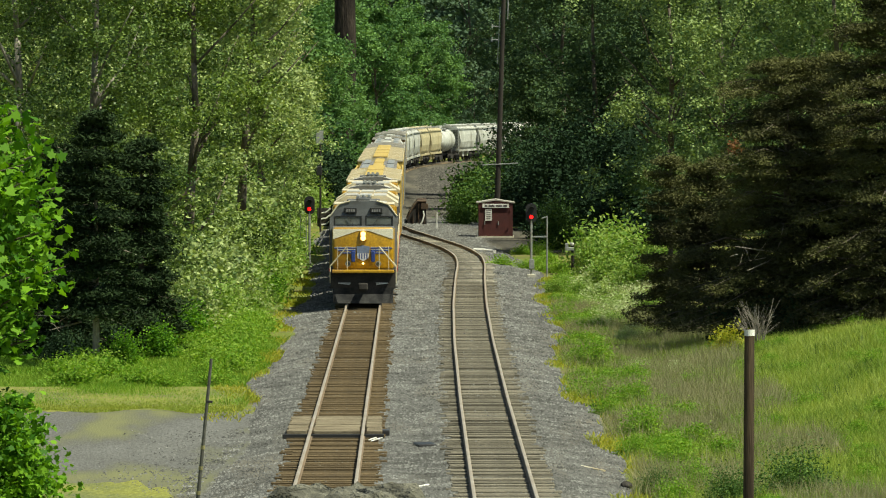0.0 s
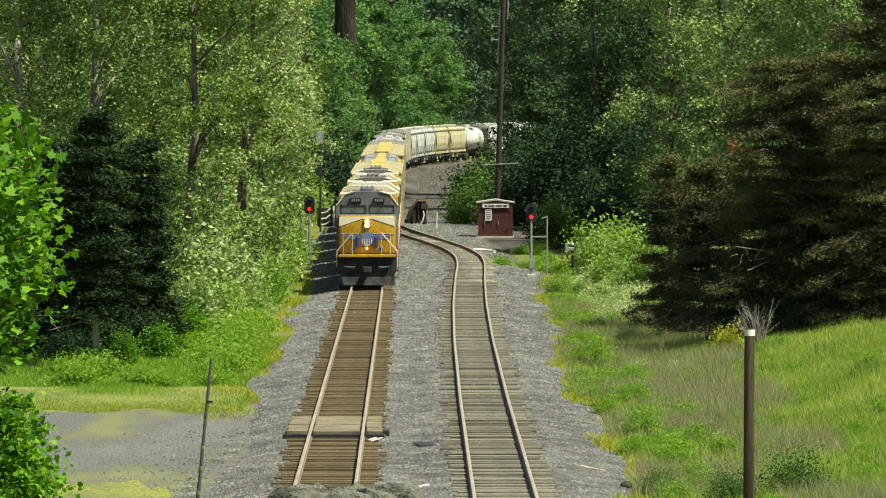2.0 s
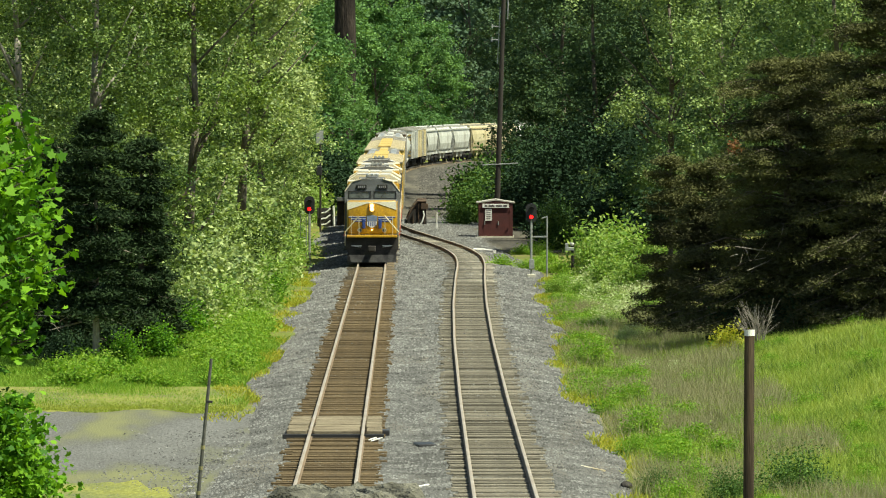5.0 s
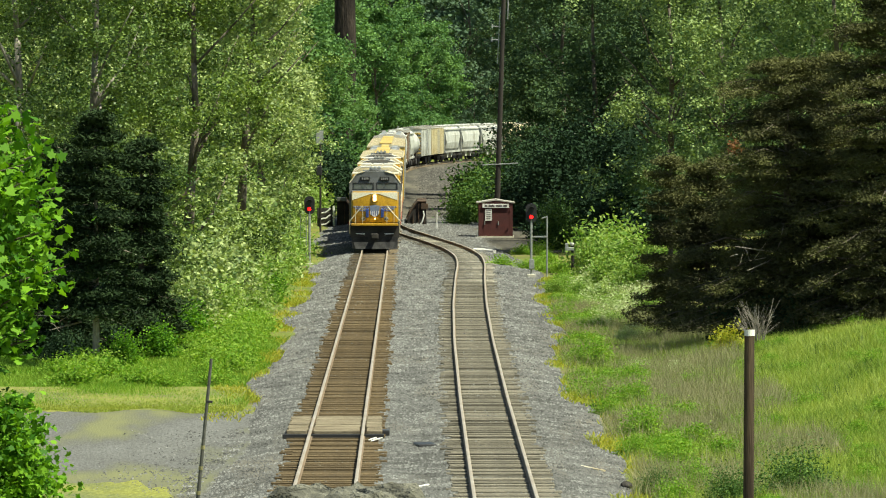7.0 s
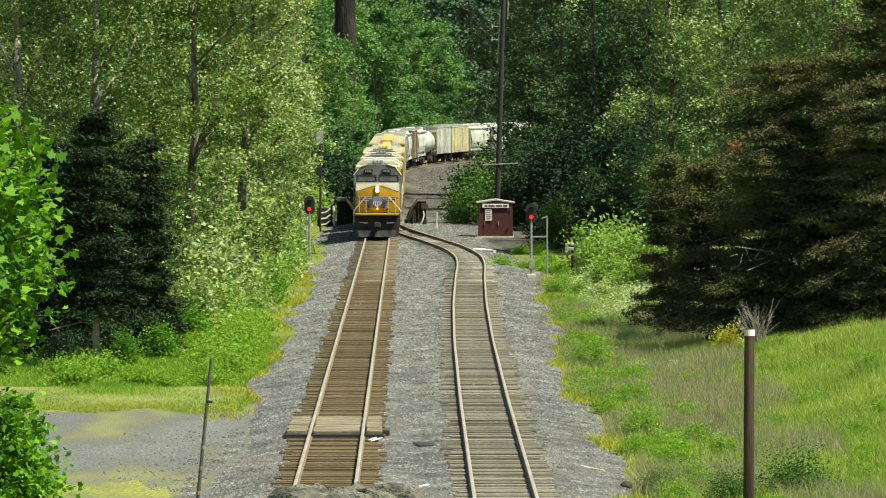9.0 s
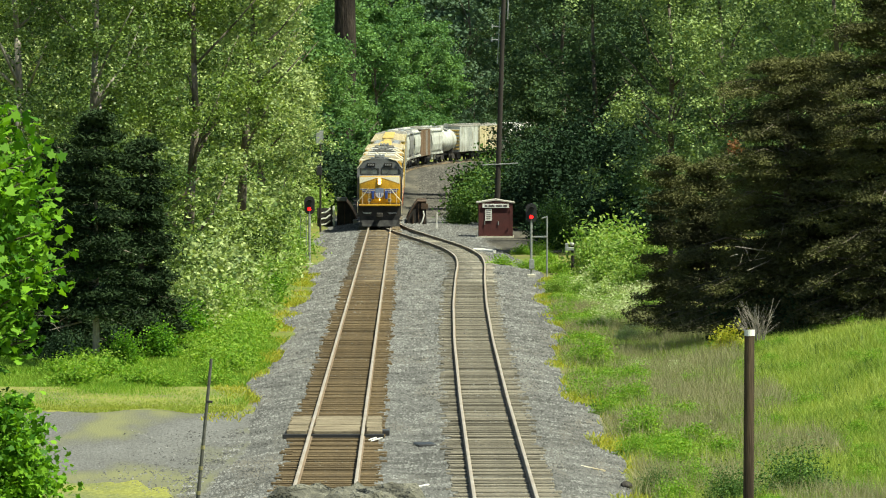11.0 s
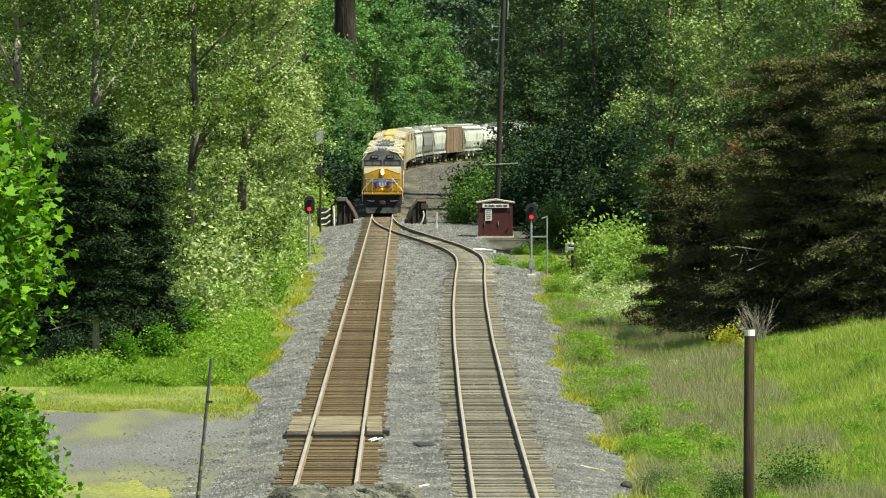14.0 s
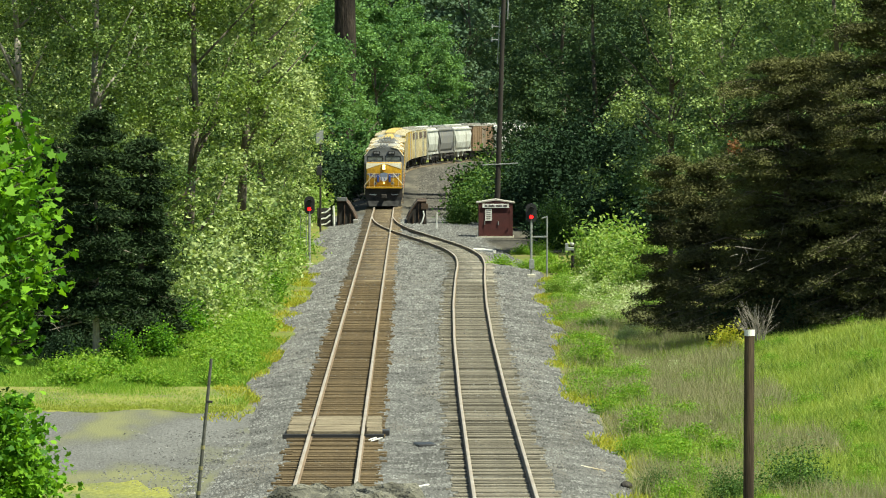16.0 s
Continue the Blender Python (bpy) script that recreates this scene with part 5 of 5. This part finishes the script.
def make_boxcar(label, paint, L=14.3, roof=None, end=None, windowed=False, walk_mat=None):
    t = thing("boxcar", label, "freight car", group="freight cars")
    car_frame(t, L)
    h = L / 2 - 0.35
    bm = B()
    box(bm, -1.53, 1.53, -h, h, 1.12, 4.35, 0.03)
    part("body", bm, paint, t)
    bm = B()
    prism(bm, [(-1.58, 4.32), (-1.58, 4.40), (0, 4.62), (1.58, 4.40), (1.58, 4.32)], -h - 0.05, h + 0.05)
    part("roof", bm, roof or M_CAR_ROOF, t, "pale ribbed roof")
    if walk_mat:
        part("running_board", box(B(), -0.5, 0.5, -h, h, 4.60, 4.70, 0.02), walk_mat, t)
    for k in range(13):
        bm = B()
        y = -h + (k + 0.5) * 2 * h / 13
        prism(bm, [(-1.56, 4.40), (-1.56, 4.44), (0, 4.66), (1.56, 4.44), (1.56, 4.40), (0, 4.62)], y - 0.04, y + 0.04)
        part("roof_rib", bm, roof or M_CAR_ROOF, t)
    for s in (-1, 1):
        for k in range(12):
            y = -h + (k + 0.5) * 2 * h / 12
            if abs(y) > 1.6:
                part("side_post", box(B(), s * 1.55 - 0.03, s * 1.55 + 0.03, y - 0.05, y + 0.05, 1.2, 4.3), paint, t)
        bm = B()
        box(bm, s * 1.57 - 0.025, s * 1.57 + 0.025, -1.5, 1.5, 1.2, 4.2, 0.01)
        d = part("door", bm, paint, t)
        for y in (-1.1, -0.4, 0.4, 1.1):
            part("lock_rod", tube(B(), (s * 1.62, y, 1.2), (s * 1.62, y, 4.15), 0.02, seg=5), M_STEEL, d)
        for k in range(6):
            part("end_rib", box(B(), -1.4, 1.4, s * (h + 0.03) - 0.035, s * (h + 0.03) + 0.035, 1.4 + 0.46 * k, 1.6 + 0.46 * k, 0.02), end or paint, t)
        if windowed:
            for y in (-5.6, 1.8):
                part("side_opening", side_prism(B(), [(y, 3.3), (y + 0.3, 4.05), (y + 3.5, 4.05), (y + 3.8, 3.3)], s * 1.55 - 0.04, s * 1.55 + 0.045), M_RUST, t, "dark red opening high on the side")
    return t


def make_tank(label, paint, L=14.0):
    t = thing("tank_car", label, "freight car", group="freight cars")
    car_frame(t, L)
    h = L / 2 - 0.7
    bm = B()
    rings = [(-h, 0.0), (-h + 0.05, 0.6), (-h + 0.25, 1.05), (-h + 0.6, 1.36), (-h + 1.0, 1.45), (h - 1.0, 1.45), (h - 0.6, 1.36), (h - 0.25, 1.05), (h - 0.05, 0.6), (h, 0.0)]
    loops = []
    for y, r in rings:
        if r == 0:
            loops.append([bm.verts.new((0, y, 2.65))])
        else:
            loops.append([bm.verts.new((r * math.cos(k * math.tau / 28), y, 2.65 + r * math.sin(k * math.tau / 28))) for k in range(28)])
    for a, b in zip(loops, loops[1:]):
        for k in range(28):
            j = (k + 1) % 28
            if len(a) == 1:
                bm.faces.new((a[0], b[k], b[j]))
            elif len(b) == 1:
                bm.faces.new((a[k], b[0], a[j]))
            else:
                bm.faces.new((a[k], b[k], b[j], a[j]))
    bmesh.ops.recalc_face_normals(bm, faces=bm.faces)
    part("tank", bm, paint, t, smooth=True)
    bm = B()
    tube(bm, (0, 0, 4.0), (0, 0, 4.5), 0.5, seg=18)
    part("dome", bm, paint, t)
    bm = B()
    for s in (-1, 1):
        tube(bm, (s * 0.8, -1.4, 4.75), (s * 0.8, 1.4, 4.75), 0.02, seg=5)
        for y in (-1.4, 0, 1.4):
            tube(bm, (s * 0.8, y, 3.85), (s * 0.8, y, 4.75), 0.02, seg=5)
    part("dome_railing", bm, M_STEEL, t)
    bm = B()
    for s in (-1, 1):
        box(bm, s * 0.8 - 0.2, s * 0.8 + 0.2, -1.5, 1.5, 4.0, 4.05)
    part("platform", bm, M_UNDER, t)
    for s in (-1, 1):
        bm = B()
        box(bm, -1.1, 1.1, s * (h - 1.9) - 0.25, s * (h - 1.9) + 0.25, 1.05, 1.75, 0.03)
        part("saddle", bm, M_UNDER, t)
    return t


def make_train():
    lead = make_loco("yellow and grey freight locomotive with lit headlight, pushing its train away", M_YELLOW)
    TRAIN.append((lead, 11.15, 22.3))
    for k in (1, 2):
        c = copy_thing(lead, pose(0, 0, 0))
        tagged(c, "yellow and grey helper locomotive coupled back to front behind the leader")
        TRAIN.append((c, 11.15 + 22.5 * k, 22.3))
        for o in c.children_recursive:
            if o.name.startswith("headlight_lens") or o.name.startswith("marker_lamp"):
                o.data = o.data.copy()
                o.data.materials[0] = M_GLASS
                o["label"] = "unlit headlight"
    kinds = {
        "W": make_hopper("dull white covered hopper car with stained rounded sides", M_CAR_WHITE),
        "G": make_hopper("dark grey covered hopper car with rounded sides", M_CAR_GREY),
        "C": make_hopper("faded cream covered hopper car with rounded sides", M_CAR_CREAM),
        "N": make_boxcar("rust-brown boxcar with a pale roof", M_CAR_BROWN),
        "Y": make_boxcar("weathered yellow boxcar with a pale ribbed roof", M_CAR_YELLOW, roof=M_CREAM, walk_mat=M_CAR_YELLOW),
        "V": make_boxcar("pale yellow car with dark red openings high on its sides", M_CAR_CREAM, windowed=True),
        "B": make_boxcar("off-white boxcar with yellow ends", M_CAR_WHITE, end=M_CAR_YELLOW),
        "K": make_boxcar("cream boxcar with ribbed sides", M_CAR_CREAM),
        "T": make_tank("dirty white tank car with a railed dome", M_CAR_WHITE),
        "D": make_hopper("yellow covered hopper car with a dark roof", M_CAR_YELLOW, roof=M_CAR_GREY),
    }
    order = "YYDDYYYYVVWGWNWTBKWWWCCTWWWW"
    used = set()
    at_s = 67.6 + 7.6
    for i, c in enumerate(order):
        src = kinds[c]
        ob = copy_thing(src, pose(0, 0, 0)) if c in used else src
        used.add(c)
        TRAIN.append((ob, at_s, 14.3))
        at_s += 15.7 if i < 10 else 15.06


make_train()


def motions():
    """The train backs away along the line at an even pace."""
    for ob, back, L in TRAIN:
        rows = []
        for k in range(17):
            t = float(k)
            s = 241.5 + 11.06 * t + back
            a, b = on_line(s - L * 0.33), on_line(s + L * 0.33)
            m = (a + b) / 2
            turn = -math.degrees(math.atan2(b[0] - a[0], b[1] - a[1]))
            za, zb = float(rise(a[1])), float(rise(b[1]))
            climb = math.degrees(math.atan2(zb - za, L * 0.66))
            back_on = 20 < back < 60
            rows.append((t, pose(m[0], m[1], RAIL_TOP + (za + zb) / 2, -climb if back_on else climb, 0, turn + (180 if back_on else 0))))
        walk(ob, rows)


# ---- lineside things ----
def stand(x, y, z, rx=0, ry=0, rz=0):
    """A pose on the climbing ground for a place on the level plan."""
    x, y = spot(x, y)
    return pose(x, y, z + float(rise(y)), rx, ry, rz)


def make_signal(m, label, bars):
    t = thing("railway_signal", label, "signal", m, group="line signals")
    bm = B()
    tube(bm, (0, 0, -0.2), (0, 0, 3.2), 0.065, seg=12)
    part("mast", bm, M_STEEL, t, "grey steel mast")
    bm = B()
    box(bm, -0.22, 0.22, -0.2, 0.2, -0.2, 0.25, 0.03)
    part("foot", bm, M_CONCRETE, t)
    bm = B()
    prism(bm, [(0.30 * math.cos(k * math.tau / 24), (0.30 if math.sin(k * math.tau / 24) < 0 else 0.30) * math.sin(k * math.tau / 24) + (0.22 if math.sin(k * math.tau / 24) > 0 else -0.22) + 3.55) for k in range(24)], -0.05, 0.02)
    part("backplate", bm, M_BLACK, t, "black oval backplate")
    bm = B()
    box(bm, -0.18, 0.18, 0.02, 0.3, 3.1, 4.0, 0.03)
    part("lamp_box", bm, M_BLACK, t)
    for z in (3.33, 3.75):
        bm = B()
        ring = [(0.15 * math.cos(a), -0.05, z + 0.15 * math.sin(a)) for a in [math.pi * k / 12 for k in range(13)]]
        top = [bm.verts.new(p) for p in ring]
        out = [bm.verts.new((p[0], -0.32, p[2] - 0.02)) for p in ring]
        for i in range(12):
            bm.faces.new((top[i], top[i + 1], out[i + 1], out[i]))
        r = bmesh.ops.solidify(bm, geom=bm.faces[:], thickness=0.012)
        part("hood", bm, M_BLACK, t)
        bm = B()
        tube(bm, (0, -0.075, z), (0, -0.05, z), 0.10, seg=18)
        part("lens", bm, M_RED if z < 3.5 else M_BLACK, t, "glowing red lens" if z < 3.5 else "dark lens")
    if bars:
        bm = B()
        tube(bm, (0.85, 0.2, -0.2), (0.85, 0.2, 3.3), 0.045, seg=8)
        tube(bm, (0.55, 0.2, 3.25), (0.9, 0.2, 3.35), 0.03, seg=6)
        part("side_post", bm, M_STEEL, t)
        bm = B()
        box(bm, 0.0, 0.9, 0.12, 0.2, 2.22, 2.30, 0.01)
        part("cross_arm", bm, M_STEEL, t)
        bm = B()
        box(bm, -0.12, 0.16, -0.16, -0.06, 0.55, 1.05, 0.02)
        part("junction_box", bm, M_STEEL, t)
    else:
        bm = B()
        for s in (-0.2, 0.2):
            tube(bm, (s - 0.35, 0.3, -0.2), (s * 0.8 - 0.35, 0.25, 3.0), 0.02, seg=6)
        for k in range(9):
            tube(bm, (-0.55, 0.28, 0.3 * k + 0.2), (-0.15, 0.28, 0.3 * k + 0.2), 0.012, seg=5)
        part("ladder", bm, M_STEEL, t)
    return t


def make_shed():
    t = thing("equipment_hut", "small dark red metal hut with white signs on dark gravel", "hut", stand(5.85, 365, -0.42))
    bm = B()
    box(bm, -1.13, 1.13, 0, 2.2, 0.1, 2.28, 0.01)
    part("body", bm, M_SHED, t)
    for k in range(15):
        bm = B()
        x = -1.1 + k * 0.157
        box(bm, x - 0.02, x + 0.02, -0.008, 0.0, 0.12, 2.25)
        part("rib", bm, M_SHED, t)
    bm = B()
    prism(bm, [(-1.28, 2.28), (-1.28, 2.35), (0, 2.55), (1.28, 2.35), (1.28, 2.28), (0, 2.46)], -0.05, 2.4)
    part("roof", bm, M_SHED_ROOF, t, "pale low-pitched roof")
    bm = B()
    prism(bm, [(-1.13, 2.28), (1.13, 2.28), (0, 2.46)], 0.0, 0.06)
    part("gable", bm, M_SHED, t)
    bm = B()
    box(bm, -0.88, 0.88, -0.10, -0.03, 1.98, 2.24, 0.005)
    s = part("name_board", bm, M_WHITE, t, "white name board with dark bars")
    for x0, x1 in ((-0.74, -0.56), (-0.47, -0.08), (0.0, 0.42), (0.5, 0.74)):
        bm = B()
        box(bm, x0, x1, -0.106, -0.101, 2.05, 2.16)
        part("lettering_bar", bm, M_INK, s)
    bm = B()
    box(bm, -0.70, -0.26, -0.06, -0.03, 1.12, 1.90, 0.005)
    s = part("notice", bm, M_WHITE, t, "white notice with grey lines")
    for k in range(5):
        bm = B()
        box(bm, -0.62, -0.34, -0.066, -0.061, 1.24 + 0.13 * k, 1.29 + 0.13 * k)
        part("text_bar", bm, M_INK, s)
    for x in (-0.75, 0.15):
        bm = B()
        box(bm, x, x + 0.05, -0.08, -0.02, 0.85, 1.1, 0.01)
        part("latch", bm, M_STEEL, t)
    bm = B()
    box(bm, -1.2, 1.2, -0.1, 2.3, -0.15, 0.1)
    part("footing", bm, M_CONCRETE, t)


def make_pole():
    t = thing("utility_pole", "tall dark creosoted utility pole with insulator brackets", "pole", stand(6.0, 372, -0.5, 0, 1.8, 0))
    bm = B()
    tube(bm, (0, 0, -0.2), (0.0, 0, 19.0), 0.20, 0.14, 14)
    part("shaft", bm, M_POLE, t)
    for z in (13.2, 14.1):
        bm = B()
        tube(bm, (-0.75, 0, z), (-0.1, 0, z), 0.03, seg=6)
        tube(bm, (-0.72, 0, z - 0.12), (-0.72, 0, z + 0.16), 0.05, seg=8)
        part("bracket", bm, M_STEEL, t, "grey insulator bracket")
    bm = B()
    tube(bm, (-0.28, 0, 11.6), (-0.22, 0, 15.4), 0.03, seg=6)
    part("conduit", bm, M_STEEL, t)
    bm = B()
    tube(bm, (0.3, 0, 14.6), (0.3, 0, 19.0), 0.05, seg=6)
    part("riser", bm, M_STEEL, t)
    bm = B()
    tube(bm, (-1.1, -0.2, 4.75), (1.3, -0.2, 4.95), 0.035, seg=6)
    part("cable_arm", bm, M_STEEL, t, "pale bar across the pole")


def make_small_things():
    # cut-off pole just before the camera
    t = alone("pole_top", B(), M_GREYWOOD, "weathered grey sawn-off pole with a split rough top", "post", pose(-0.148, 12.0, -0.484))
    bm = B()
    rng = random.Random(2)
    rings = []
    for z, r in ((0.0, 0.2), (5.0, 0.195), (9.0, 0.19), (9.40, 0.19), (9.45, 0.187), (9.475, 0.17), (9.482, 0.10), (9.478, 0.04)):
        ring = []
        for k in range(72):
            a = k * math.tau / 72
            j = 0.012 * noise.noise(Vector((math.cos(a) * 6, math.sin(a) * 6, z * 0.6))) + (0.008 * noise.noise(Vector((a * 9, 0, 3.0))))
            dz = 0 if z < 9.42 else 0.022 * noise.noise(Vector((math.cos(a) * r * 40, math.sin(a) * r * 30, 1.7))) + 0.010 * noise.noise(Vector((math.cos(a) * r * 110, math.sin(a) * r * 90, 5)))
            ring.append(bm.verts.new(((r + j) * math.cos(a), (r + j) * math.sin(a), z + dz)))
        rings.append(ring)
    for a, b in zip(rings, rings[1:]):
        for k in range(72):
            bm.faces.new((a[k], a[(k + 1) % 72], b[(k + 1) % 72], b[k]))
    bm.faces.new(rings[-1])
    bm.faces.new(rings[0][::-1])
    bmesh.ops.recalc_face_normals(bm, faces=bm.faces)
    bm.to_mesh(t.data)
    bm.free()
    # thick short pole in the grass
    t = thing("wooden_post", "thick dark brown wooden post with a white band in the grass", "post", pose(8.22, 130.0, float(land(8.22, 130.0))))
    bm = B()
    tube(bm, (0, 0, -0.4), (0.02, 0, 4.58), 0.132, 0.122, 18)
    part("shaft", bm, M_POSTWOOD, t)
    bm = B()
    tube(bm, (0.02, 0, 4.42), (0.02, 0, 4.57), 0.127, 0.127, 18)
    part("white_band", bm, M_WHITE, t, "white painted band")
    # thin leaning mark post
    t = thing("thin_post", "thin leaning grey-green steel post in gravel", "post", pose(-5.13, 128.5, -0.5, 0, 5.6, 0))
    bm = B()
    tube(bm, (0, 0, -0.3), (0, 0, 3.88), 0.048, 0.036, 8)
    part("shaft", bm, M_POST, t)
    for z in (0.6, 1.2, 1.7):
        bm = B()
        tube(bm, (0, 0, z), (0, 0, z + 0.09), 0.053, seg=8)
        part("band", bm, M_FADED, t, "faded yellow band")
    bm = B()
    box(bm, -0.02, 0.13, -0.04, 0.04, 2.82, 2.88, 0.01)
    part("clamp", bm, M_BLACK, t)
    # litter beside the tracks
    bm = B()
    box(bm, -0.27, 0.27, -0.5, 0.5, 0, 0.13, 0.03)
    alone("tie_offcut", bm, M_BLACK, "short black tie offcut lying on the ballast", "timber", pose(0.43, 151.4, -0.32, 0, 0, 8))
    bm = B()
    box(bm, -0.12, 0.12, -0.3, 0.3, 0, 0.17, 0.03)
    alone("rail_fitting", bm, M_BLACK, "black steel box beside the crossing", "fitting", pose(-0.70, 155.5, -0.24))
    bm = B()
    tube(bm, (-0.24, 0, 0.03), (0.2, 0.9, 0.05), 0.028, seg=6)
    alone("pale_stick", bm, M_WHITE, "pale broken stick on the ballast", "stick", pose(0.28, 135.5, -0.30))
    bm = B()
    tube(bm, (0.3, -1.0, 0.03), (-0.3, 0.6, 0.05), 0.045, seg=6)
    alone("pale_board", bm, M_CREAM, "pale stick at the ballast's edge", "stick", pose(4.9, 144.0, -0.42))
    bm = B()
    bmesh.ops.create_icosphere(bm, subdivisions=2, radius=0.16, matrix=Matrix.Diagonal((1, 1.2, 0.7, 1)))
    for v in bm.verts:
        v.co *= 1 + 0.25 * noise.noise(v.co * 6)
    alone("dark_rock", bm, M_UNDER, "dark rock at the ballast's edge", "rock", pose(5.6, 138.5, -0.42))
    bm = B()
    for x0, y0, x1, y1 in ((-0.1, -0.5, 0.25, 0.1), (0.0, 0.2, 0.35, 0.3), (-0.2, 0.0, 0.1, 0.5)):
        tube(bm, (x0 * 0.7, y0, 0.03), (x1 * 0.7, y1, 0.07), 0.018, seg=6)
    alone("bond_wire", bm, M_WHITE, "white wire bonds beside the rail", "wire", pose(-1.02, 152.0, -0.17))
    bm = B()
    tube(bm, (-0.62, 0.6, 0.17), (0.0, 0.1, 0.18), 0.13, seg=12)
    tube(bm, (0.0, 0.1, 0.18), (0.6, -0.8, 0.13), 0.13, 0.12, seg=12)
    alone("pale_pipe", bm, M_WHITE, "short thick whitish pipe lying beside the switch", "pipe", stand(4.6, 330, -0.42))
    # thin white marker beside the yard
    bm = B()
    tube(bm, (0, 0, -0.2), (0, 0, 1.25), 0.05, seg=8)
    alone("marker_post", bm, M_WHITE, "thin white marker post", "post", stand(1.93, 384, -0.42))


def make_bridge_ends():
    """Dark rounded girder ends that slope down towards the line, with white pipes."""
    for s, x in ((1, 0.62), (-1, -4.75)):
        t = thing("girder_end", "rusty dark bridge girder end beside the line" if s > 0 else "dark bridge girder end with a grey cabinet and white rails", "bridge girder", stand(x, 396, -0.45), group="bridge girder ends")
        bm = B()
        prof = [(-0.85, 0.0), (-0.78, 0.35), (-0.55, 0.95), (-0.25, 1.45), (-0.05, 1.72), (0.55, 1.72), (0.62, 0.0)]
        prism(bm, [(s * a, b) for a, b in prof], 0.0, 9.0)
        part("web", bm, M_UNDER, t)
        bm = B()
        cap = [(-0.84, 0.5), (-0.58, 1.02), (-0.28, 1.52), (-0.05, 1.79), (0.60, 1.79), (0.60, 1.73), (-0.03, 1.73), (-0.23, 1.47), (-0.53, 0.97), (-0.77, 0.45)]
        prism(bm, [(s * a, b) for a, b in cap], -0.14, 9.0)
        part("flange", bm, M_RUST, t, "rusty rolled flange")
        for k in range(3):
            part("stiffener", box(B(), s * (-0.35 + 0.4 * k) - 0.03, s * (-0.35 + 0.4 * k) + 0.03, -0.10, 0.0, 0.05, (0.9, 1.66, 1.66)[k]), M_RUST, t)
        if s > 0:
            part("bearing_plate", box(B(), 0.2, 0.72, -0.2, 0.0, 1.2, 1.62, 0.03), M_RUST, t, "tan rusted plate")
            bm = B()
            for a, b in (((0.1, 0.0), (0.3, 0.35)), ((0.3, 0.35), (0.42, 0.8)), ((0.42, 0.8), (0.36, 1.1))):
                tube(bm, (a[0], -0.3, a[1]), (b[0], -0.3, b[1]), 0.055, seg=8)
            part("bent_pipe", bm, M_WHITE, t, "white bent pipe")
        else:
            part("cabinet", box(B(), -0.6, 0.1, -0.35, 0.3, 1.79, 2.05, 0.03), M_LOCO_GREY, t, "grey cabinet")
            part("white_post", tube(B(), (-0.78, -0.3, 0.0), (-0.84, -0.3, 1.45), 0.075, seg=8), M_WHITE, t, "white steel post")
            for z in (0.1, 0.52, 0.95):
                bm = B()
                for a, b in (((-1.75, 0.0), (-1.35, 0.06)), ((-1.35, 0.06), (-1.05, 0.32))):
                    tube(bm, (a[0], -0.4, z + a[1]), (b[0], -0.4, z + b[1]), 0.055, seg=8)
                part("pipe_rail", bm, M_WHITE, t, "white bent pipe rail")
            part("back_board", box(B(), -2.0, -0.9, -0.25, 0.0, 0.0, 1.3, 0.02), M_UNDER, t, "dark board behind the rails")
            part("white_block", box(B(), 0.55, 0.95, -0.6, -0.2, 0.0, 0.5, 0.05), M_ROOF_GREY, t, "pale block at the rail")


def make_relay_posts():
    t = thing("relay_post", "black post with a small grey relay box", "post", at(8.85, 291))
    bm = B()
    tube(bm, (0, 0, -0.3), (0, 0, 1.95), 0.09, seg=10)
    part("post", bm, M_POLE, t)
    bm = B()
    box(bm, -0.42, 0.06, -0.2, 0.12, 1.55, 1.72, 0.02)
    box(bm, -0.42, -0.25, -0.2, 0.05, 1.72, 1.95, 0.02)
    part("relay_box", bm, M_STEEL, t)
    bm = B()
    bmesh.ops.create_uvsphere(bm, u_segments=12, v_segments=8, radius=0.11, matrix=Matrix.Translation((-0.05, -0.1, 1.9)))
    part("cap", bm, M_WHITE, t)
    t = thing("tall_signal_mast", "thin grey signal mast with a square sign, half hidden by leaves", "mast", stand(-6.35, 382, -0.5))
    bm = B()
    tube(bm, (0, 0, -0.2), (0, 0, 6.9), 0.07, seg=10)
    part("mast", bm, M_POLE, t)
    bm = B()
    box(bm, -0.3, 0.2, -0.08, -0.03, 6.1, 7.0, 0.02)
    part("sign_plate", bm, M_STEEL, t)
    bm = B()
    box(bm, -0.28, 0.12, -0.2, 0.15, 3.9, 4.55, 0.05)
    part("lamp_box", bm, M_BLACK, t)


make_signal(stand(-5.73, 307, -0.5), "railway signal showing red on a grey mast by the bank", False)
make_signal(stand(6.55, 289, -0.5), "railway signal showing red with a side post and cross arm", True)
make_shed()
make_pole()
make_small_things()
make_bridge_ends()
make_relay_posts()

make_ties(MAIN, SIDE, STEP)
motions()
